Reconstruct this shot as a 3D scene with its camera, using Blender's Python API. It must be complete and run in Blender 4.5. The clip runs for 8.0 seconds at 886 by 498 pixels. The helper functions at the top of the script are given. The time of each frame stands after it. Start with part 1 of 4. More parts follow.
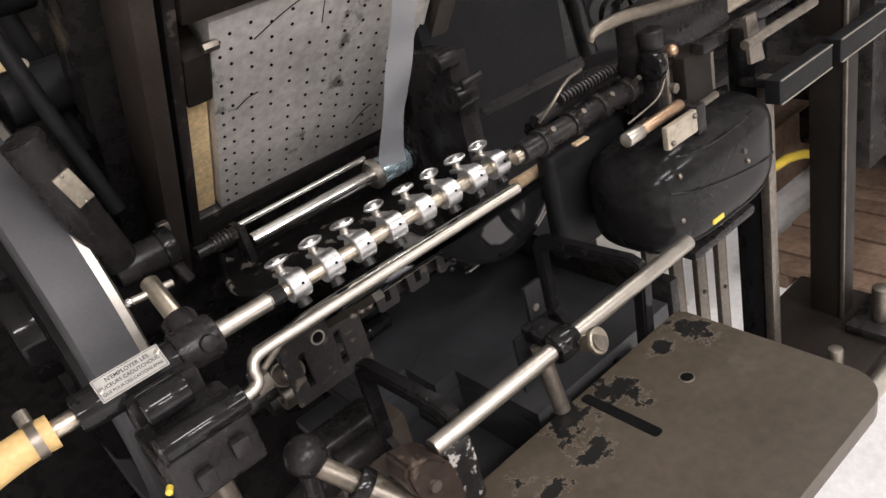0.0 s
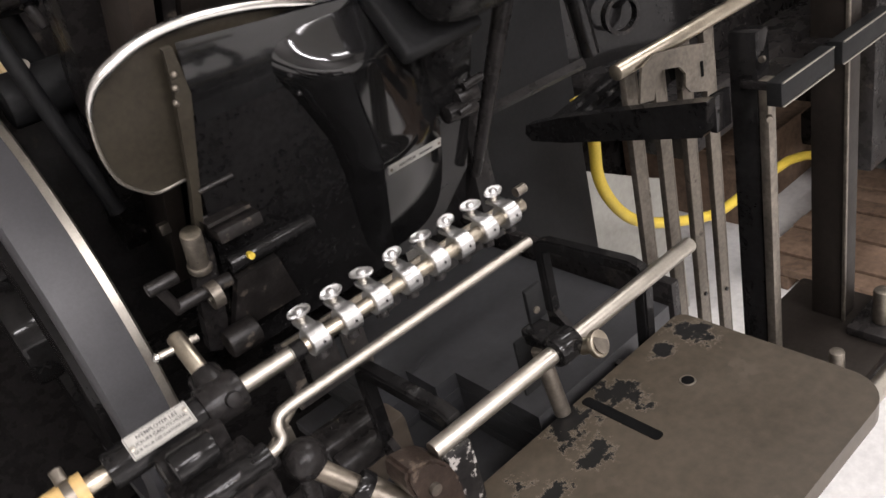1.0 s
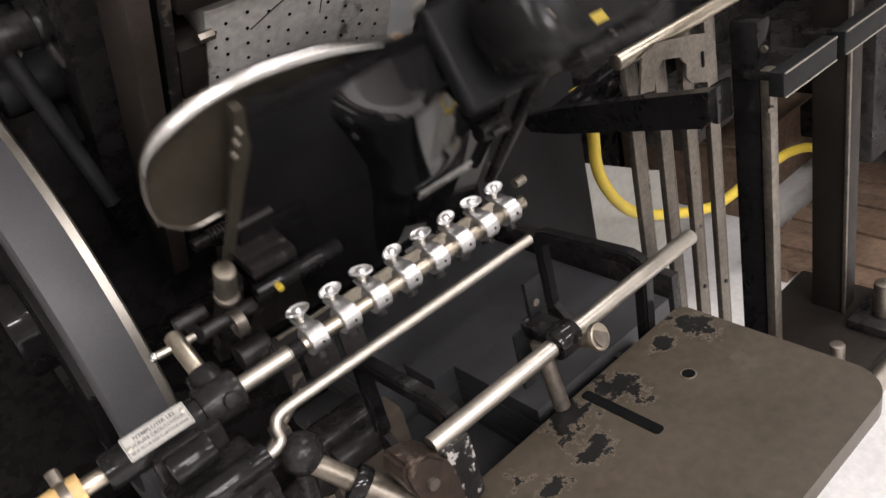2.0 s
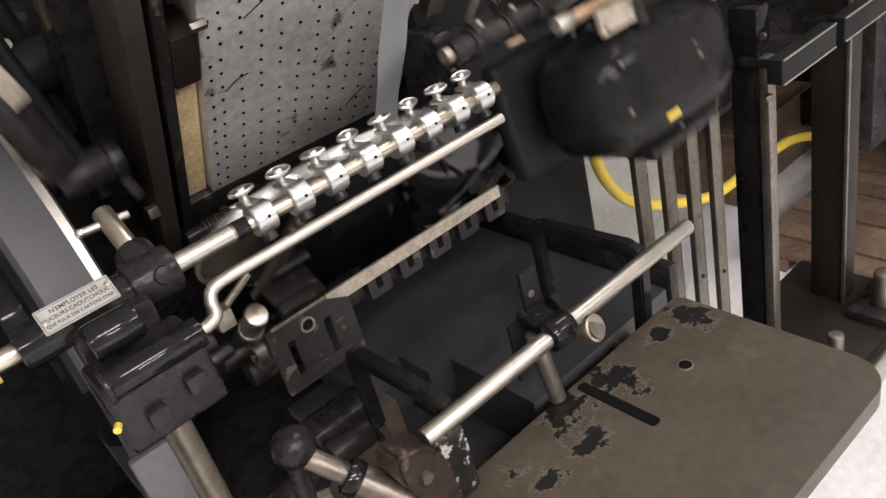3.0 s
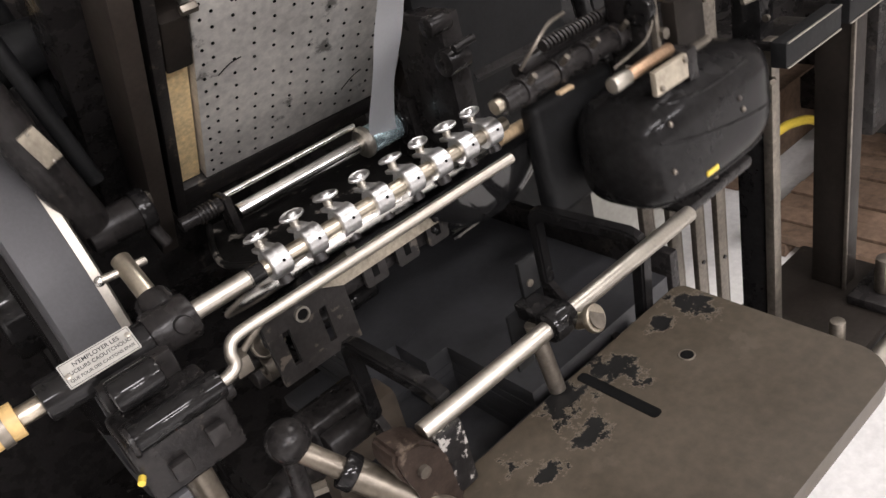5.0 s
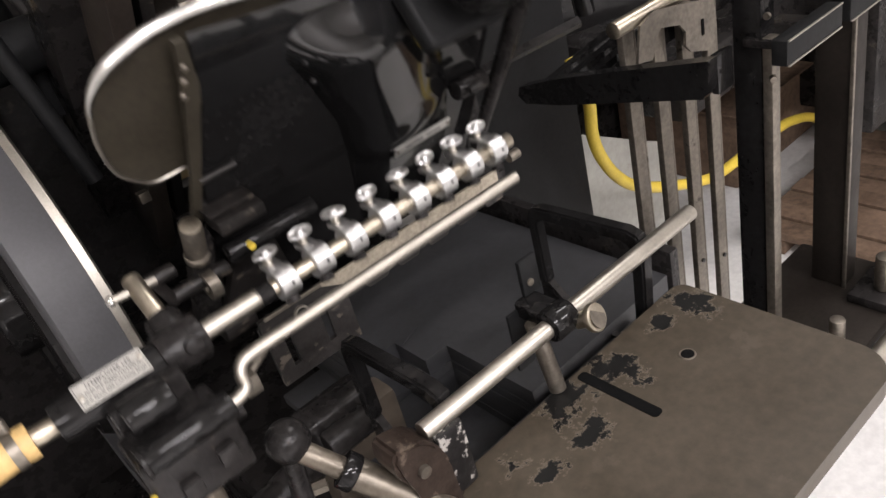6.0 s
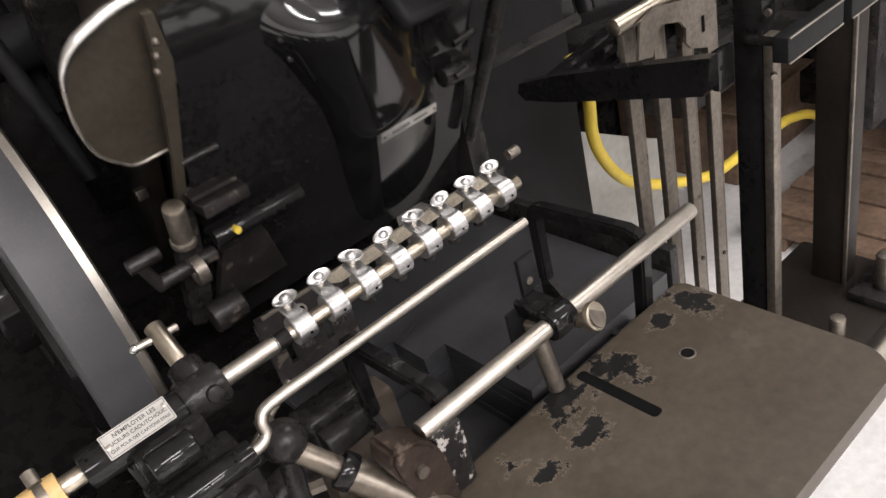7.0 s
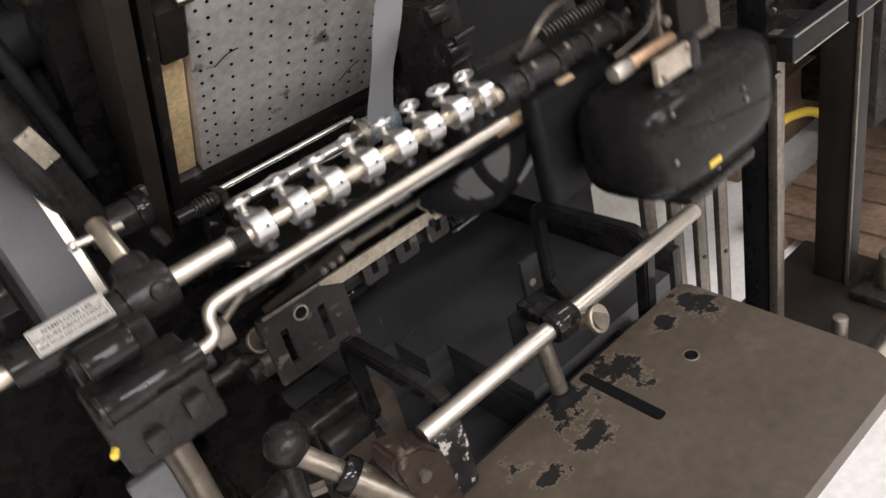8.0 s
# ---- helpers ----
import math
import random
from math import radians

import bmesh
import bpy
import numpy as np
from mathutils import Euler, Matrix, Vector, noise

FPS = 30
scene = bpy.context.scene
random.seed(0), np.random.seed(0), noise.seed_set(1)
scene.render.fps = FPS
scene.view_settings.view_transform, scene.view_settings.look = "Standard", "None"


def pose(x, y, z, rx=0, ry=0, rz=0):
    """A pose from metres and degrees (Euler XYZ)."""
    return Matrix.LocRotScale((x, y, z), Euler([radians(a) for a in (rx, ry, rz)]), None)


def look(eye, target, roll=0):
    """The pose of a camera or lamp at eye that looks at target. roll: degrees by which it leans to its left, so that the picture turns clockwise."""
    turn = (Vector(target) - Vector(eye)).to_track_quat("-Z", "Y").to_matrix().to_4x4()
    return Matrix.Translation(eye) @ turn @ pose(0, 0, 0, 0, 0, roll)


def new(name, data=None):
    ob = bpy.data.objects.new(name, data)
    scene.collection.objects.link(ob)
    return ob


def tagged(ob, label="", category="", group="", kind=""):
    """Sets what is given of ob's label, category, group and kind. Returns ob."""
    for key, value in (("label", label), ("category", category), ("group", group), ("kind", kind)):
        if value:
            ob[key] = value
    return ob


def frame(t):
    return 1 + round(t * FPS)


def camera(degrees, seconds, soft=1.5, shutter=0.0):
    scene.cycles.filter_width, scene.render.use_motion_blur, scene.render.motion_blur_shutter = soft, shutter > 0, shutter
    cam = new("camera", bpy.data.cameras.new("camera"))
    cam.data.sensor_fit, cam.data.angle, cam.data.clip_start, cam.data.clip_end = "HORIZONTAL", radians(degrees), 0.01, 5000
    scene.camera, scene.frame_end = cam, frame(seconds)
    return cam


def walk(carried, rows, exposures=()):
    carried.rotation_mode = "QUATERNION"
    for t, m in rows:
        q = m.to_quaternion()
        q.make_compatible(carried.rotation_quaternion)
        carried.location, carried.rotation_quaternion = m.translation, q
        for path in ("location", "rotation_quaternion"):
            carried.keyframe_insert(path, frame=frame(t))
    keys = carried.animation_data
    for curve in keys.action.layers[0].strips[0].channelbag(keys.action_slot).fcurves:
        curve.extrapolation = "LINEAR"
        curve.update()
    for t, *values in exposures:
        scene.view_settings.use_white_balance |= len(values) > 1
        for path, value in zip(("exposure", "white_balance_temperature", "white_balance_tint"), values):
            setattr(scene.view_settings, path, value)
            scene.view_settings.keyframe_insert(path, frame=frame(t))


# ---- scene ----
cam = camera(59.5, 8.0, shutter=0.6)
PATH = [
    (0, look((0.0000, 0.0000, 1.2000), (0.4912, 0.7308, 0.7260), -15.24)),
    (0.5, look((0.0007, 0.0020, 1.2011), (0.4918, 0.7317, 0.7253), -15.11)),
    (1, look((0.0019, 0.0010, 1.2009), (0.4921, 0.7329, 0.7275), -15.17)),
    (1.5, look((0.0028, 0.0054, 1.1992), (0.4930, 0.7349, 0.7222), -15.05)),
    (3, look((0.0137, 0.0104, 1.1909), (0.4960, 0.7352, 0.6988), -15.45)),
    (3.5, look((0.0160, 0.0141, 1.1906), (0.4964, 0.7370, 0.6940), -15.54)),
    (4, look((0.0193, 0.0153, 1.1889), (0.4956, 0.7366, 0.6862), -15.69)),
    (4.5, look((0.0216, 0.0190, 1.1873), (0.4964, 0.7378, 0.6795), -15.67)),
    (6, look((0.0239, 0.0247, 1.1882), (0.4973, 0.7396, 0.6736), -15.64)),
    (6.5, look((0.0248, 0.0262, 1.1887), (0.4978, 0.7394, 0.6715), -15.52)),
    (7, look((0.0273, 0.0280, 1.1866), (0.4993, 0.7412, 0.6683), -15.60)),
    (7.5, look((0.0288, 0.0306, 1.1860), (0.5000, 0.7436, 0.6668), -15.62)),
    (8, look((0.0303, 0.0347, 1.1888), (0.5000, 0.7454, 0.6650), -15.54)),
]
walk(cam, PATH)
cam.data.dof.use_dof = False

# ---- world and light ----
world = bpy.data.worlds.new("world")
scene.world = world
world.use_nodes = True
world.node_tree.nodes["Background"].inputs[0].default_value = (0.9, 0.93, 1.0, 1)
world.node_tree.nodes["Background"].inputs[1].default_value = 0.10
scene.view_settings.exposure = 0.0

# added ceiling lights, unseen: position, length along x or y, watts
ADDED_LIGHTS = [((0.1, -1.5, 2.72), 46.0), ((2.1, -2.3, 2.72), 42.0), ((-1.6, -2.2, 2.72), 54.0), ((0.4, -3.6, 2.72), 115.0), ((1.7, 0.3, 2.72), 8.0)]


# ---- materials ----
def mat(name, colour, rough=0.5, metal=0.0, vary=0.15, scale=30.0, bump=0.1, coat=0.0, fine=250.0, second=None, amount=0.0, patch=8.0, rough_vary=0.15, spec=0.5):
    m = bpy.data.materials.new(name)
    m.use_nodes = True
    t = m.node_tree
    b = t.nodes["Principled BSDF"]
    co = t.nodes.new("ShaderNodeTexCoord")
    info = t.nodes.new("ShaderNodeObjectInfo")
    shift = t.nodes.new("ShaderNodeVectorMath")
    shift.operation = "MULTIPLY_ADD"
    shift.inputs[1].default_value = (7, 5, 3)
    comb = t.nodes.new("ShaderNodeCombineXYZ")
    for i in range(3):
        t.links.new(info.outputs["Random"], comb.inputs[i])
    t.links.new(comb.outputs[0], shift.inputs[0])
    t.links.new(co.outputs["Object"], shift.inputs[2])

    def noise_node(s, detail=6.0, rgh=0.6):
        n = t.nodes.new("ShaderNodeTexNoise")
        n.inputs["Scale"].default_value, n.inputs["Detail"].default_value, n.inputs["Roughness"].default_value = s, detail, rgh
        t.links.new(shift.outputs[0], n.inputs["Vector"])
        return n

    big, small = noise_node(scale), noise_node(fine, 3.0)
    mul = t.nodes.new("ShaderNodeMath")
    mul.operation = "ADD"
    t.links.new(big.outputs["Fac"], mul.inputs[0])
    t.links.new(small.outputs["Fac"], mul.inputs[1])
    rng = t.nodes.new("ShaderNodeMapRange")
    rng.inputs["From Min"].default_value, rng.inputs["From Max"].default_value = 0.6, 1.4
    rng.inputs["To Min"].default_value, rng.inputs["To Max"].default_value = 1 - vary * 2, 1 + vary * 2
    t.links.new(mul.outputs[0], rng.inputs["Value"])
    hsv = t.nodes.new("ShaderNodeMix")
    hsv.data_type, hsv.blend_type = "RGBA", "MULTIPLY"
    hsv.inputs["Factor"].default_value = 1.0
    hsv.inputs["A"].default_value = (*colour, 1)
    t.links.new(rng.outputs[0], hsv.inputs["B"])
    out = hsv.outputs["Result"]
    if second:
        n = noise_node(patch, 9.0, 0.65)
        ramp = t.nodes.new("ShaderNodeMapRange")
        ramp.inputs["From Min"].default_value, ramp.inputs["From Max"].default_value = 0.62 - amount, 0.66 - amount
        t.links.new(n.outputs["Fac"], ramp.inputs["Value"])
        mix = t.nodes.new("ShaderNodeMix")
        mix.data_type = "RGBA"
        mix.inputs["B"].default_value = (*second, 1)
        t.links.new(ramp.outputs[0], mix.inputs["Factor"])
        t.links.new(out, mix.inputs["A"])
        out = mix.outputs["Result"]
    t.links.new(out, b.inputs["Base Color"])
    rr = t.nodes.new("ShaderNodeMapRange")
    rr.inputs["From Min"].default_value, rr.inputs["From Max"].default_value = 0.3, 0.7
    rr.inputs["To Min"].default_value, rr.inputs["To Max"].default_value = max(0.03, rough * (1 - rough_vary)), min(1, rough * (1 + rough_vary) + 0.02)
    t.links.new(big.outputs["Fac"], rr.inputs["Value"])
    t.links.new(rr.outputs[0], b.inputs["Roughness"])
    b.inputs["Metallic"].default_value = metal
    b.inputs["Specular IOR Level"].default_value = spec
    b.inputs["Coat Weight"].default_value = coat
    b.inputs["Coat Roughness"].default_value = 0.05
    if bump:
        bp = t.nodes.new("ShaderNodeBump")
        bp.inputs["Strength"].default_value, bp.inputs["Distance"].default_value = bump, 0.001
        t.links.new(mul.outputs[0], bp.inputs["Height"])
        t.links.new(bp.outputs[0], b.inputs["Normal"])
    return m


BLACK = mat("black_enamel", (0.011, 0.0105, 0.0105), 0.085, 0, 0.3, 14, 0.006, 0, 120, (0.018, 0.0165, 0.015), -0.09, 40, rough_vary=0.3, spec=0.24)
GLOSSY = mat("glossy_black_fender_enamel", (0.009, 0.0088, 0.009), 0.09, 0, 0.3, 14, 0.006, 0.35, 120, (0.018, 0.0165, 0.015), -0.09, 40, rough_vary=0.2, spec=0.36)
CAST = mat("black_cast_iron", (0.0175, 0.016, 0.0155), 0.27, 0, 0.35, 25, 0.35, 0, 180, (0.05, 0.043, 0.037), -0.02, 34, rough_vary=0.4, spec=0.2)
CASING = mat("worn_black_casing_enamel", (0.012, 0.0115, 0.0115), 0.2, 0, 0.3, 18, 0.08, 0, 150, (0.04, 0.036, 0.032), -0.06, 26, rough_vary=0.5, spec=0.13)
CHIPPED = mat("chipped_black_plate_paint", (0.018, 0.017, 0.016), 0.35, 0.1, 0.35, 30, 0.5, 0, 160, (0.30, 0.275, 0.24), 0.03, 22, spec=0.4)
SCRAPED = mat("scraped_black_paint", (0.016, 0.015, 0.015), 0.3, 0.2, 0.35, 30, 0.4, 0, 160, (0.42, 0.40, 0.37), 0.055, 55, spec=0.4)
RUSTY = mat("brown_worn_bracket_paint", (0.034, 0.024, 0.019), 0.32, 0.1, 0.3, 22, 0.3, 0, 160, (0.11, 0.085, 0.065), 0.02, 50, spec=0.4)
OILY = mat("oily_brown_steel", (0.16, 0.138, 0.108), 0.36, 0.55, 0.2, 20, 0.15, 0, 150, (0.06, 0.05, 0.04), 0.0, 30)
DULL = mat("dull_grey_arm_metal", (0.085, 0.085, 0.09), 0.42, 0.3, 0.12, 10, 0.1, 0, 120)
WORN = mat("worn_black_iron", (0.018, 0.016, 0.015), 0.4, 0.1, 0.3, 30, 0.4, 0, 200, (0.085, 0.072, 0.058), 0.03, 45, spec=0.45)
CHARCOAL = mat("charcoal_paint", (0.0115, 0.0117, 0.012), 0.5, 0, 0.2, 12, 0.2, 0, 150, spec=0.12)
SLATE = mat("slate_grey_paint", (0.031, 0.0315, 0.0335), 0.55, 0, 0.15, 9, 0.15, 0, 120)
STEEL = mat("bright_steel", (0.48, 0.45, 0.395), 0.40, 1, 0.08, 30, 0, 0, 400, (0.47, 0.43, 0.365), -0.03, 25, rough_vary=0.12)
CHROME = mat("chrome", (0.74, 0.73, 0.70), 0.2, 1, 0.06, 30, 0, 0, 300, rough_vary=0.1)
BRASSY = mat("yellowed_steel", (0.48, 0.43, 0.345), 0.33, 1, 0.12, 25, 0, 0, 300, rough_vary=0.1)
ALU = mat("cast_aluminium", (0.60, 0.60, 0.595), 0.34, 1, 0.14, 60, 0.2, 0, 500)
TABLE = mat("worn_brown_table_paint", (0.065, 0.052, 0.0395), 0.42, 0, 0.14, 7, 0.12, 0, 90, (0.13, 0.11, 0.085), -0.06, 14)
DARKPOST = mat("dark_brown_iron", (0.019, 0.0158, 0.0133), 0.45, 0.1, 0.2, 12, 0.2, 0, 120, (0.045, 0.036, 0.028), -0.05, 15, spec=0.15)

def table_paint():
    """Brown table paint that has flaked off in ragged patches, each with a pale worn rim."""
    m = mat("flaked_brown_table_paint", (0.060, 0.0485, 0.0345), 0.42, 0, 0.18, 9, 0.15, 0, 90, (0.078, 0.064, 0.047), -0.03, 16, rough_vary=0.3, spec=0.4)
    t = m.node_tree
    b = t.nodes["Principled BSDF"]
    base = b.inputs["Base Color"].links[0].from_socket
    co = t.nodes.new("ShaderNodeTexCoord")
    least = None
    for cx, cy, rx, ry in ((0.512, 0.378, 0.022, 0.030), (0.470, 0.384, 0.020, 0.012), (0.400, 0.386, 0.020, 0.038), (0.346, 0.394, 0.030, 0.040), (0.330, 0.352, 0.020, 0.016), (0.266, 0.380, 0.012, 0.014), (0.280, 0.351, 0.016, 0.012)):
        away = t.nodes.new("ShaderNodeVectorMath")
        away.operation = "MULTIPLY_ADD"
        away.inputs[1].default_value = (1 / rx, 1 / ry, 0)
        away.inputs[2].default_value = (-cx / rx, -cy / ry, 0)
        t.links.new(co.outputs["Object"], away.inputs[0])
        size = t.nodes.new("ShaderNodeVectorMath")
        size.operation = "LENGTH"
        t.links.new(away.outputs[0], size.inputs[0])
        if least is None:
            least = size.outputs["Value"]
        else:
            lo = t.nodes.new("ShaderNodeMath")
            lo.operation = "MINIMUM"
            t.links.new(least, lo.inputs[0])
            t.links.new(size.outputs["Value"], lo.inputs[1])
            least = lo.outputs[0]
    ragged = t.nodes.new("ShaderNodeTexNoise")
    ragged.inputs["Scale"].default_value, ragged.inputs["Detail"].default_value, ragged.inputs["Roughness"].default_value = 62, 12, 0.72
    t.links.new(co.outputs["Object"], ragged.inputs["Vector"])
    total = t.nodes.new("ShaderNodeMath")
    total.operation = "MULTIPLY_ADD"
    total.inputs[1].default_value = 4.6
    t.links.new(ragged.outputs["Fac"], total.inputs[0])
    t.links.new(least, total.inputs[2])

    def below(edge, soft, colour, under):
        r = t.nodes.new("ShaderNodeMapRange")
        r.inputs["From Min"].default_value, r.inputs["From Max"].default_value = edge, edge + soft
        r.inputs["To Min"].default_value, r.inputs["To Max"].default_value = 1, 0
        t.links.new(total.outputs[0], r.inputs["Value"])
        x = t.nodes.new("ShaderNodeMix")
        x.data_type = "RGBA"
        x.inputs["B"].default_value = (*colour, 1)
        t.links.new(r.outputs[0], x.inputs["Factor"])
        t.links.new(under, x.inputs["A"])
        return x.outputs["Result"], r.outputs[0]

    rim, _ = below(3.03, 0.10, (0.13, 0.108, 0.08), base)
    bare, mask = below(2.90, 0.04, (0.006, 0.0058, 0.0056), rim)
    t.links.new(bare, b.inputs["Base Color"])
    dent = t.nodes.new("ShaderNodeBump")
    dent.inputs["Strength"].default_value, dent.inputs["Distance"].default_value, dent.invert = 0.6, 0.0008, True
    t.links.new(mask, dent.inputs["Height"])
    t.links.new(b.inputs["Normal"].links[0].from_socket, dent.inputs["Normal"])
    t.links.new(dent.outputs[0], b.inputs["Normal"])
    return m


FLAKED = table_paint()
PLATE = mat("grey_steel_plate", (0.68, 0.66, 0.615), 0.5, 0.55, 0.16, 6, 0.2, 0, 70, (0.23, 0.22, 0.20), 0.015, 9)
HOLE = mat("dark_hole", (0.006, 0.006, 0.006), 0.9, 0, 0.1, 50, 0, spec=0.05)
WOOD = mat("pale_wood", (0.80, 0.61, 0.33), 0.5, 0, 0.2, 20, 0.2, 0, 120)
TAPE = mat("white_foil_web", (0.93, 0.945, 0.97), 0.42, 0.55, 0.02, 6, 0.03)
FOIL = mat("blue_silver_foil_roll", (0.66, 0.86, 0.92), 0.24, 0.8, 0.2, 60, 0.1)
OLIVE = mat("olive_guard_paint", (0.037, 0.0315, 0.0225), 0.45, 0, 0.2, 10, 0.06, 0, 120, (0.025, 0.02, 0.015), -0.04, 20, spec=0.35)
RIM = mat("grey_flywheel_rim", (0.072, 0.072, 0.076), 0.55, 0.1, 0.08, 6, 0.05)
SLAT = mat("dull_steel_slat", (0.20, 0.178, 0.148), 0.40, 0.8, 0.22, 20, 0.15, 0, 150, (0.08, 0.068, 0.055), -0.02, 20)
BROWN = mat("brown_iron_post", (0.042, 0.034, 0.028), 0.45, 0.1, 0.2, 12, 0.2, 0, 120)
FLOOR = mat("white_floor_paint", (0.80, 0.79, 0.77), 0.5, 0, 0.08, 3, 0.1, 0, 60, (0.42, 0.38, 0.33), -0.09, 5)
BOARD = mat("dirty_white_board_paint", (0.33, 0.325, 0.295), 0.6, 0, 0.1, 8, 0.15, 0, 60, (0.22, 0.19, 0.15), -0.07, 14)
WALL = mat("pale_wall_paint", (0.80, 0.78, 0.75), 0.7, 0, 0.05, 2, 0.1)
GREYWALL = mat("grey_wall_paint", (0.50, 0.485, 0.465), 0.7, 0, 0.06, 2, 0.1)
YELLOW = mat("yellow_hose_rubber", (0.70, 0.52, 0.07), 0.4, 0, 0.08, 20, 0.05)
RUBBER = mat("tan_rubber_hose", (0.62, 0.42, 0.17), 0.5, 0, 0.12, 20, 0.1)
RED = mat("red_plastic", (0.6, 0.02, 0.02), 0.4)
CARD = mat("brown_cardboard", (0.15, 0.098, 0.065), 0.8, 0, 0.3, 6, 0.2, 0, 60, (0.06, 0.042, 0.03), -0.05, 5)
TAG = mat("engraved_tag_metal", (0.54, 0.53, 0.495), 0.35, 0.7, 0.08, 60, 0.1)
BEIGE = mat("dirty_beige_tag_metal", (0.40, 0.355, 0.28), 0.42, 0.5, 0.2, 60, 0.15, 0, 200, (0.20, 0.165, 0.12), -0.02, 45)
INK = mat("black_ink", (0.03, 0.03, 0.03), 0.5)
TAN = mat("tan_tape", (0.42, 0.31, 0.19), 0.55, 0, 0.2, 40, 0.1)
COPPER = mat("copper_red_metal", (0.42, 0.28, 0.18), 0.35, 0.8, 0.2, 40, 0.1)
GLOW = bpy.data.materials.new("lamp_diffuser")
GLOW.use_nodes = True
GLOW.node_tree.nodes["Principled BSDF"].inputs["Emission Color"].default_value = (1, 0.96, 0.9, 1)
GLOW.node_tree.nodes["Principled BSDF"].inputs["Emission Strength"].default_value = 6.0


# ---- mesh helpers ----
def box_bm(bm, a, b, bevel=0.0, segs=2):
    """A box between two corners."""
    mid = [(p + q) / 2 for p, q in zip(a, b)]
    size = [abs(q - p) for p, q in zip(a, b)]
    r = bmesh.ops.create_cube(bm, size=1.0, matrix=Matrix.Translation(mid) @ Matrix.Diagonal((*size, 1)))
    if bevel:
        edges = list({e for v in r["verts"] for e in v.link_edges})
        bmesh.ops.bevel(bm, geom=edges, offset=bevel, segments=segs, affect="EDGES", profile=0.6)
    return bm


def box(a, b, bevel=0.0, segs=2):
    return box_bm(bmesh.new(), a, b, bevel, segs)


def cyl_bm(bm, p, q, r, r2=None, n=24, bevel=0.0):
    """A rod from p to q."""
    p, q = Vector(p), Vector(q)
    d = q - p
    m = Matrix.Translation((p + q) / 2) @ d.to_track_quat("Z", "Y").to_matrix().to_4x4()
    res = bmesh.ops.create_cone(bm, cap_ends=True, segments=n, radius1=r, radius2=r if r2 is None else r2, depth=d.length, matrix=m)
    if bevel:
        rim = [e for e in {e for v in res["verts"] for e in v.link_edges} if any(len(f.verts) > 4 for f in e.link_faces)]
        bmesh.ops.bevel(bm, geom=rim, offset=bevel, segments=2, affect="EDGES", profile=0.5)
    return bm


def cyl(p, q, r, r2=None, n=24, bevel=0.0):
    return cyl_bm(bmesh.new(), p, q, r, r2, n, bevel)


def ball_bm(bm, c, r, squash=(1, 1, 1), n=20):
    bmesh.ops.create_uvsphere(bm, u_segments=n, v_segments=n // 2, radius=r, matrix=Matrix.Translation(c) @ Matrix.Diagonal((*squash, 1)))
    return bm


def tube_bm(bm, points, r, n=12, closed=False):
    """A round bar along a smooth line."""
    pts = [Vector(p) for p in points]
    rings, up = [], Vector((0.13, 0.27, 0.95))
    for i, p in enumerate(pts):
        d = (pts[min(i + 1, len(pts) - 1)] - pts[max(i - 1, 0)]).normalized()
        u = (up - d * up.dot(d)).normalized()
        up = u
        w = d.cross(u)
        q = r[i] if isinstance(r, list) else r
        rings.append([bm.verts.new(p + u * q * math.cos(2 * math.pi * k / n) + w * q * math.sin(2 * math.pi * k / n)) for k in range(n)])
    for a, b in zip(rings, rings[1:]):
        for k in range(n):
            bm.faces.new((a[k], a[(k + 1) % n], b[(k + 1) % n], b[k]))
    bm.faces.new(rings[0][::-1])
    bm.faces.new(rings[-1])
    return bm


def smooth_line(points, steps=6):
    """A Catmull-Rom line through the points."""
    p = [Vector(q) for q in points]
    p = [2 * p[0] - p[1]] + p + [2 * p[-1] - p[-2]]
    out = []
    for i in range(1, len(p) - 2):
        for k in range(steps):
            s = k / steps
            out.append(0.5 * (2 * p[i] + (p[i + 1] - p[i - 1]) * s + (2 * p[i - 1] - 5 * p[i] + 4 * p[i + 1] - p[i + 2]) * s * s + (3 * p[i] - p[i - 1] - 3 * p[i + 1] + p[i + 2]) * s ** 3))
    out.append(p[-2])
    return out


def slab_bm(bm, outline, origin, u, v, thick):
    """A flat plate: its outline in the plane of u and v, thick along their cross product."""
    o, u, v = Vector(origin), Vector(u), Vector(v)
    w = u.cross(v).normalized() * thick
    low = [bm.verts.new(o + u * a + v * b) for a, b in outline]
    top = [bm.verts.new(o + u * a + v * b + w) for a, b in outline]
    bm.faces.new(low[::-1])
    bm.faces.new(top)
    for i in range(len(low)):
        j = (i + 1) % len(low)
        bm.faces.new((low[i], low[j], top[j], top[i]))
    return bm


def rounded(x0, y0, x1, y1, r, n=5):
    """The outline of a rectangle with rounded corners; r is one radius or four."""
    rs = r if isinstance(r, (list, tuple)) else [r] * 4
    out = []
    for (cx, cy, a0), q in zip(((x1, y1, 0), (x0, y1, 90), (x0, y0, 180), (x1, y0, 270)), rs):
        sx, sy = (-1 if cx == x1 else 1), (-1 if cy == y1 else 1)
        for k in range(n + 1):
            a = radians(a0 + 90 * k / n)
            out.append((cx + sx * q + q * math.cos(a), cy + sy * q + q * math.sin(a)))
    return out


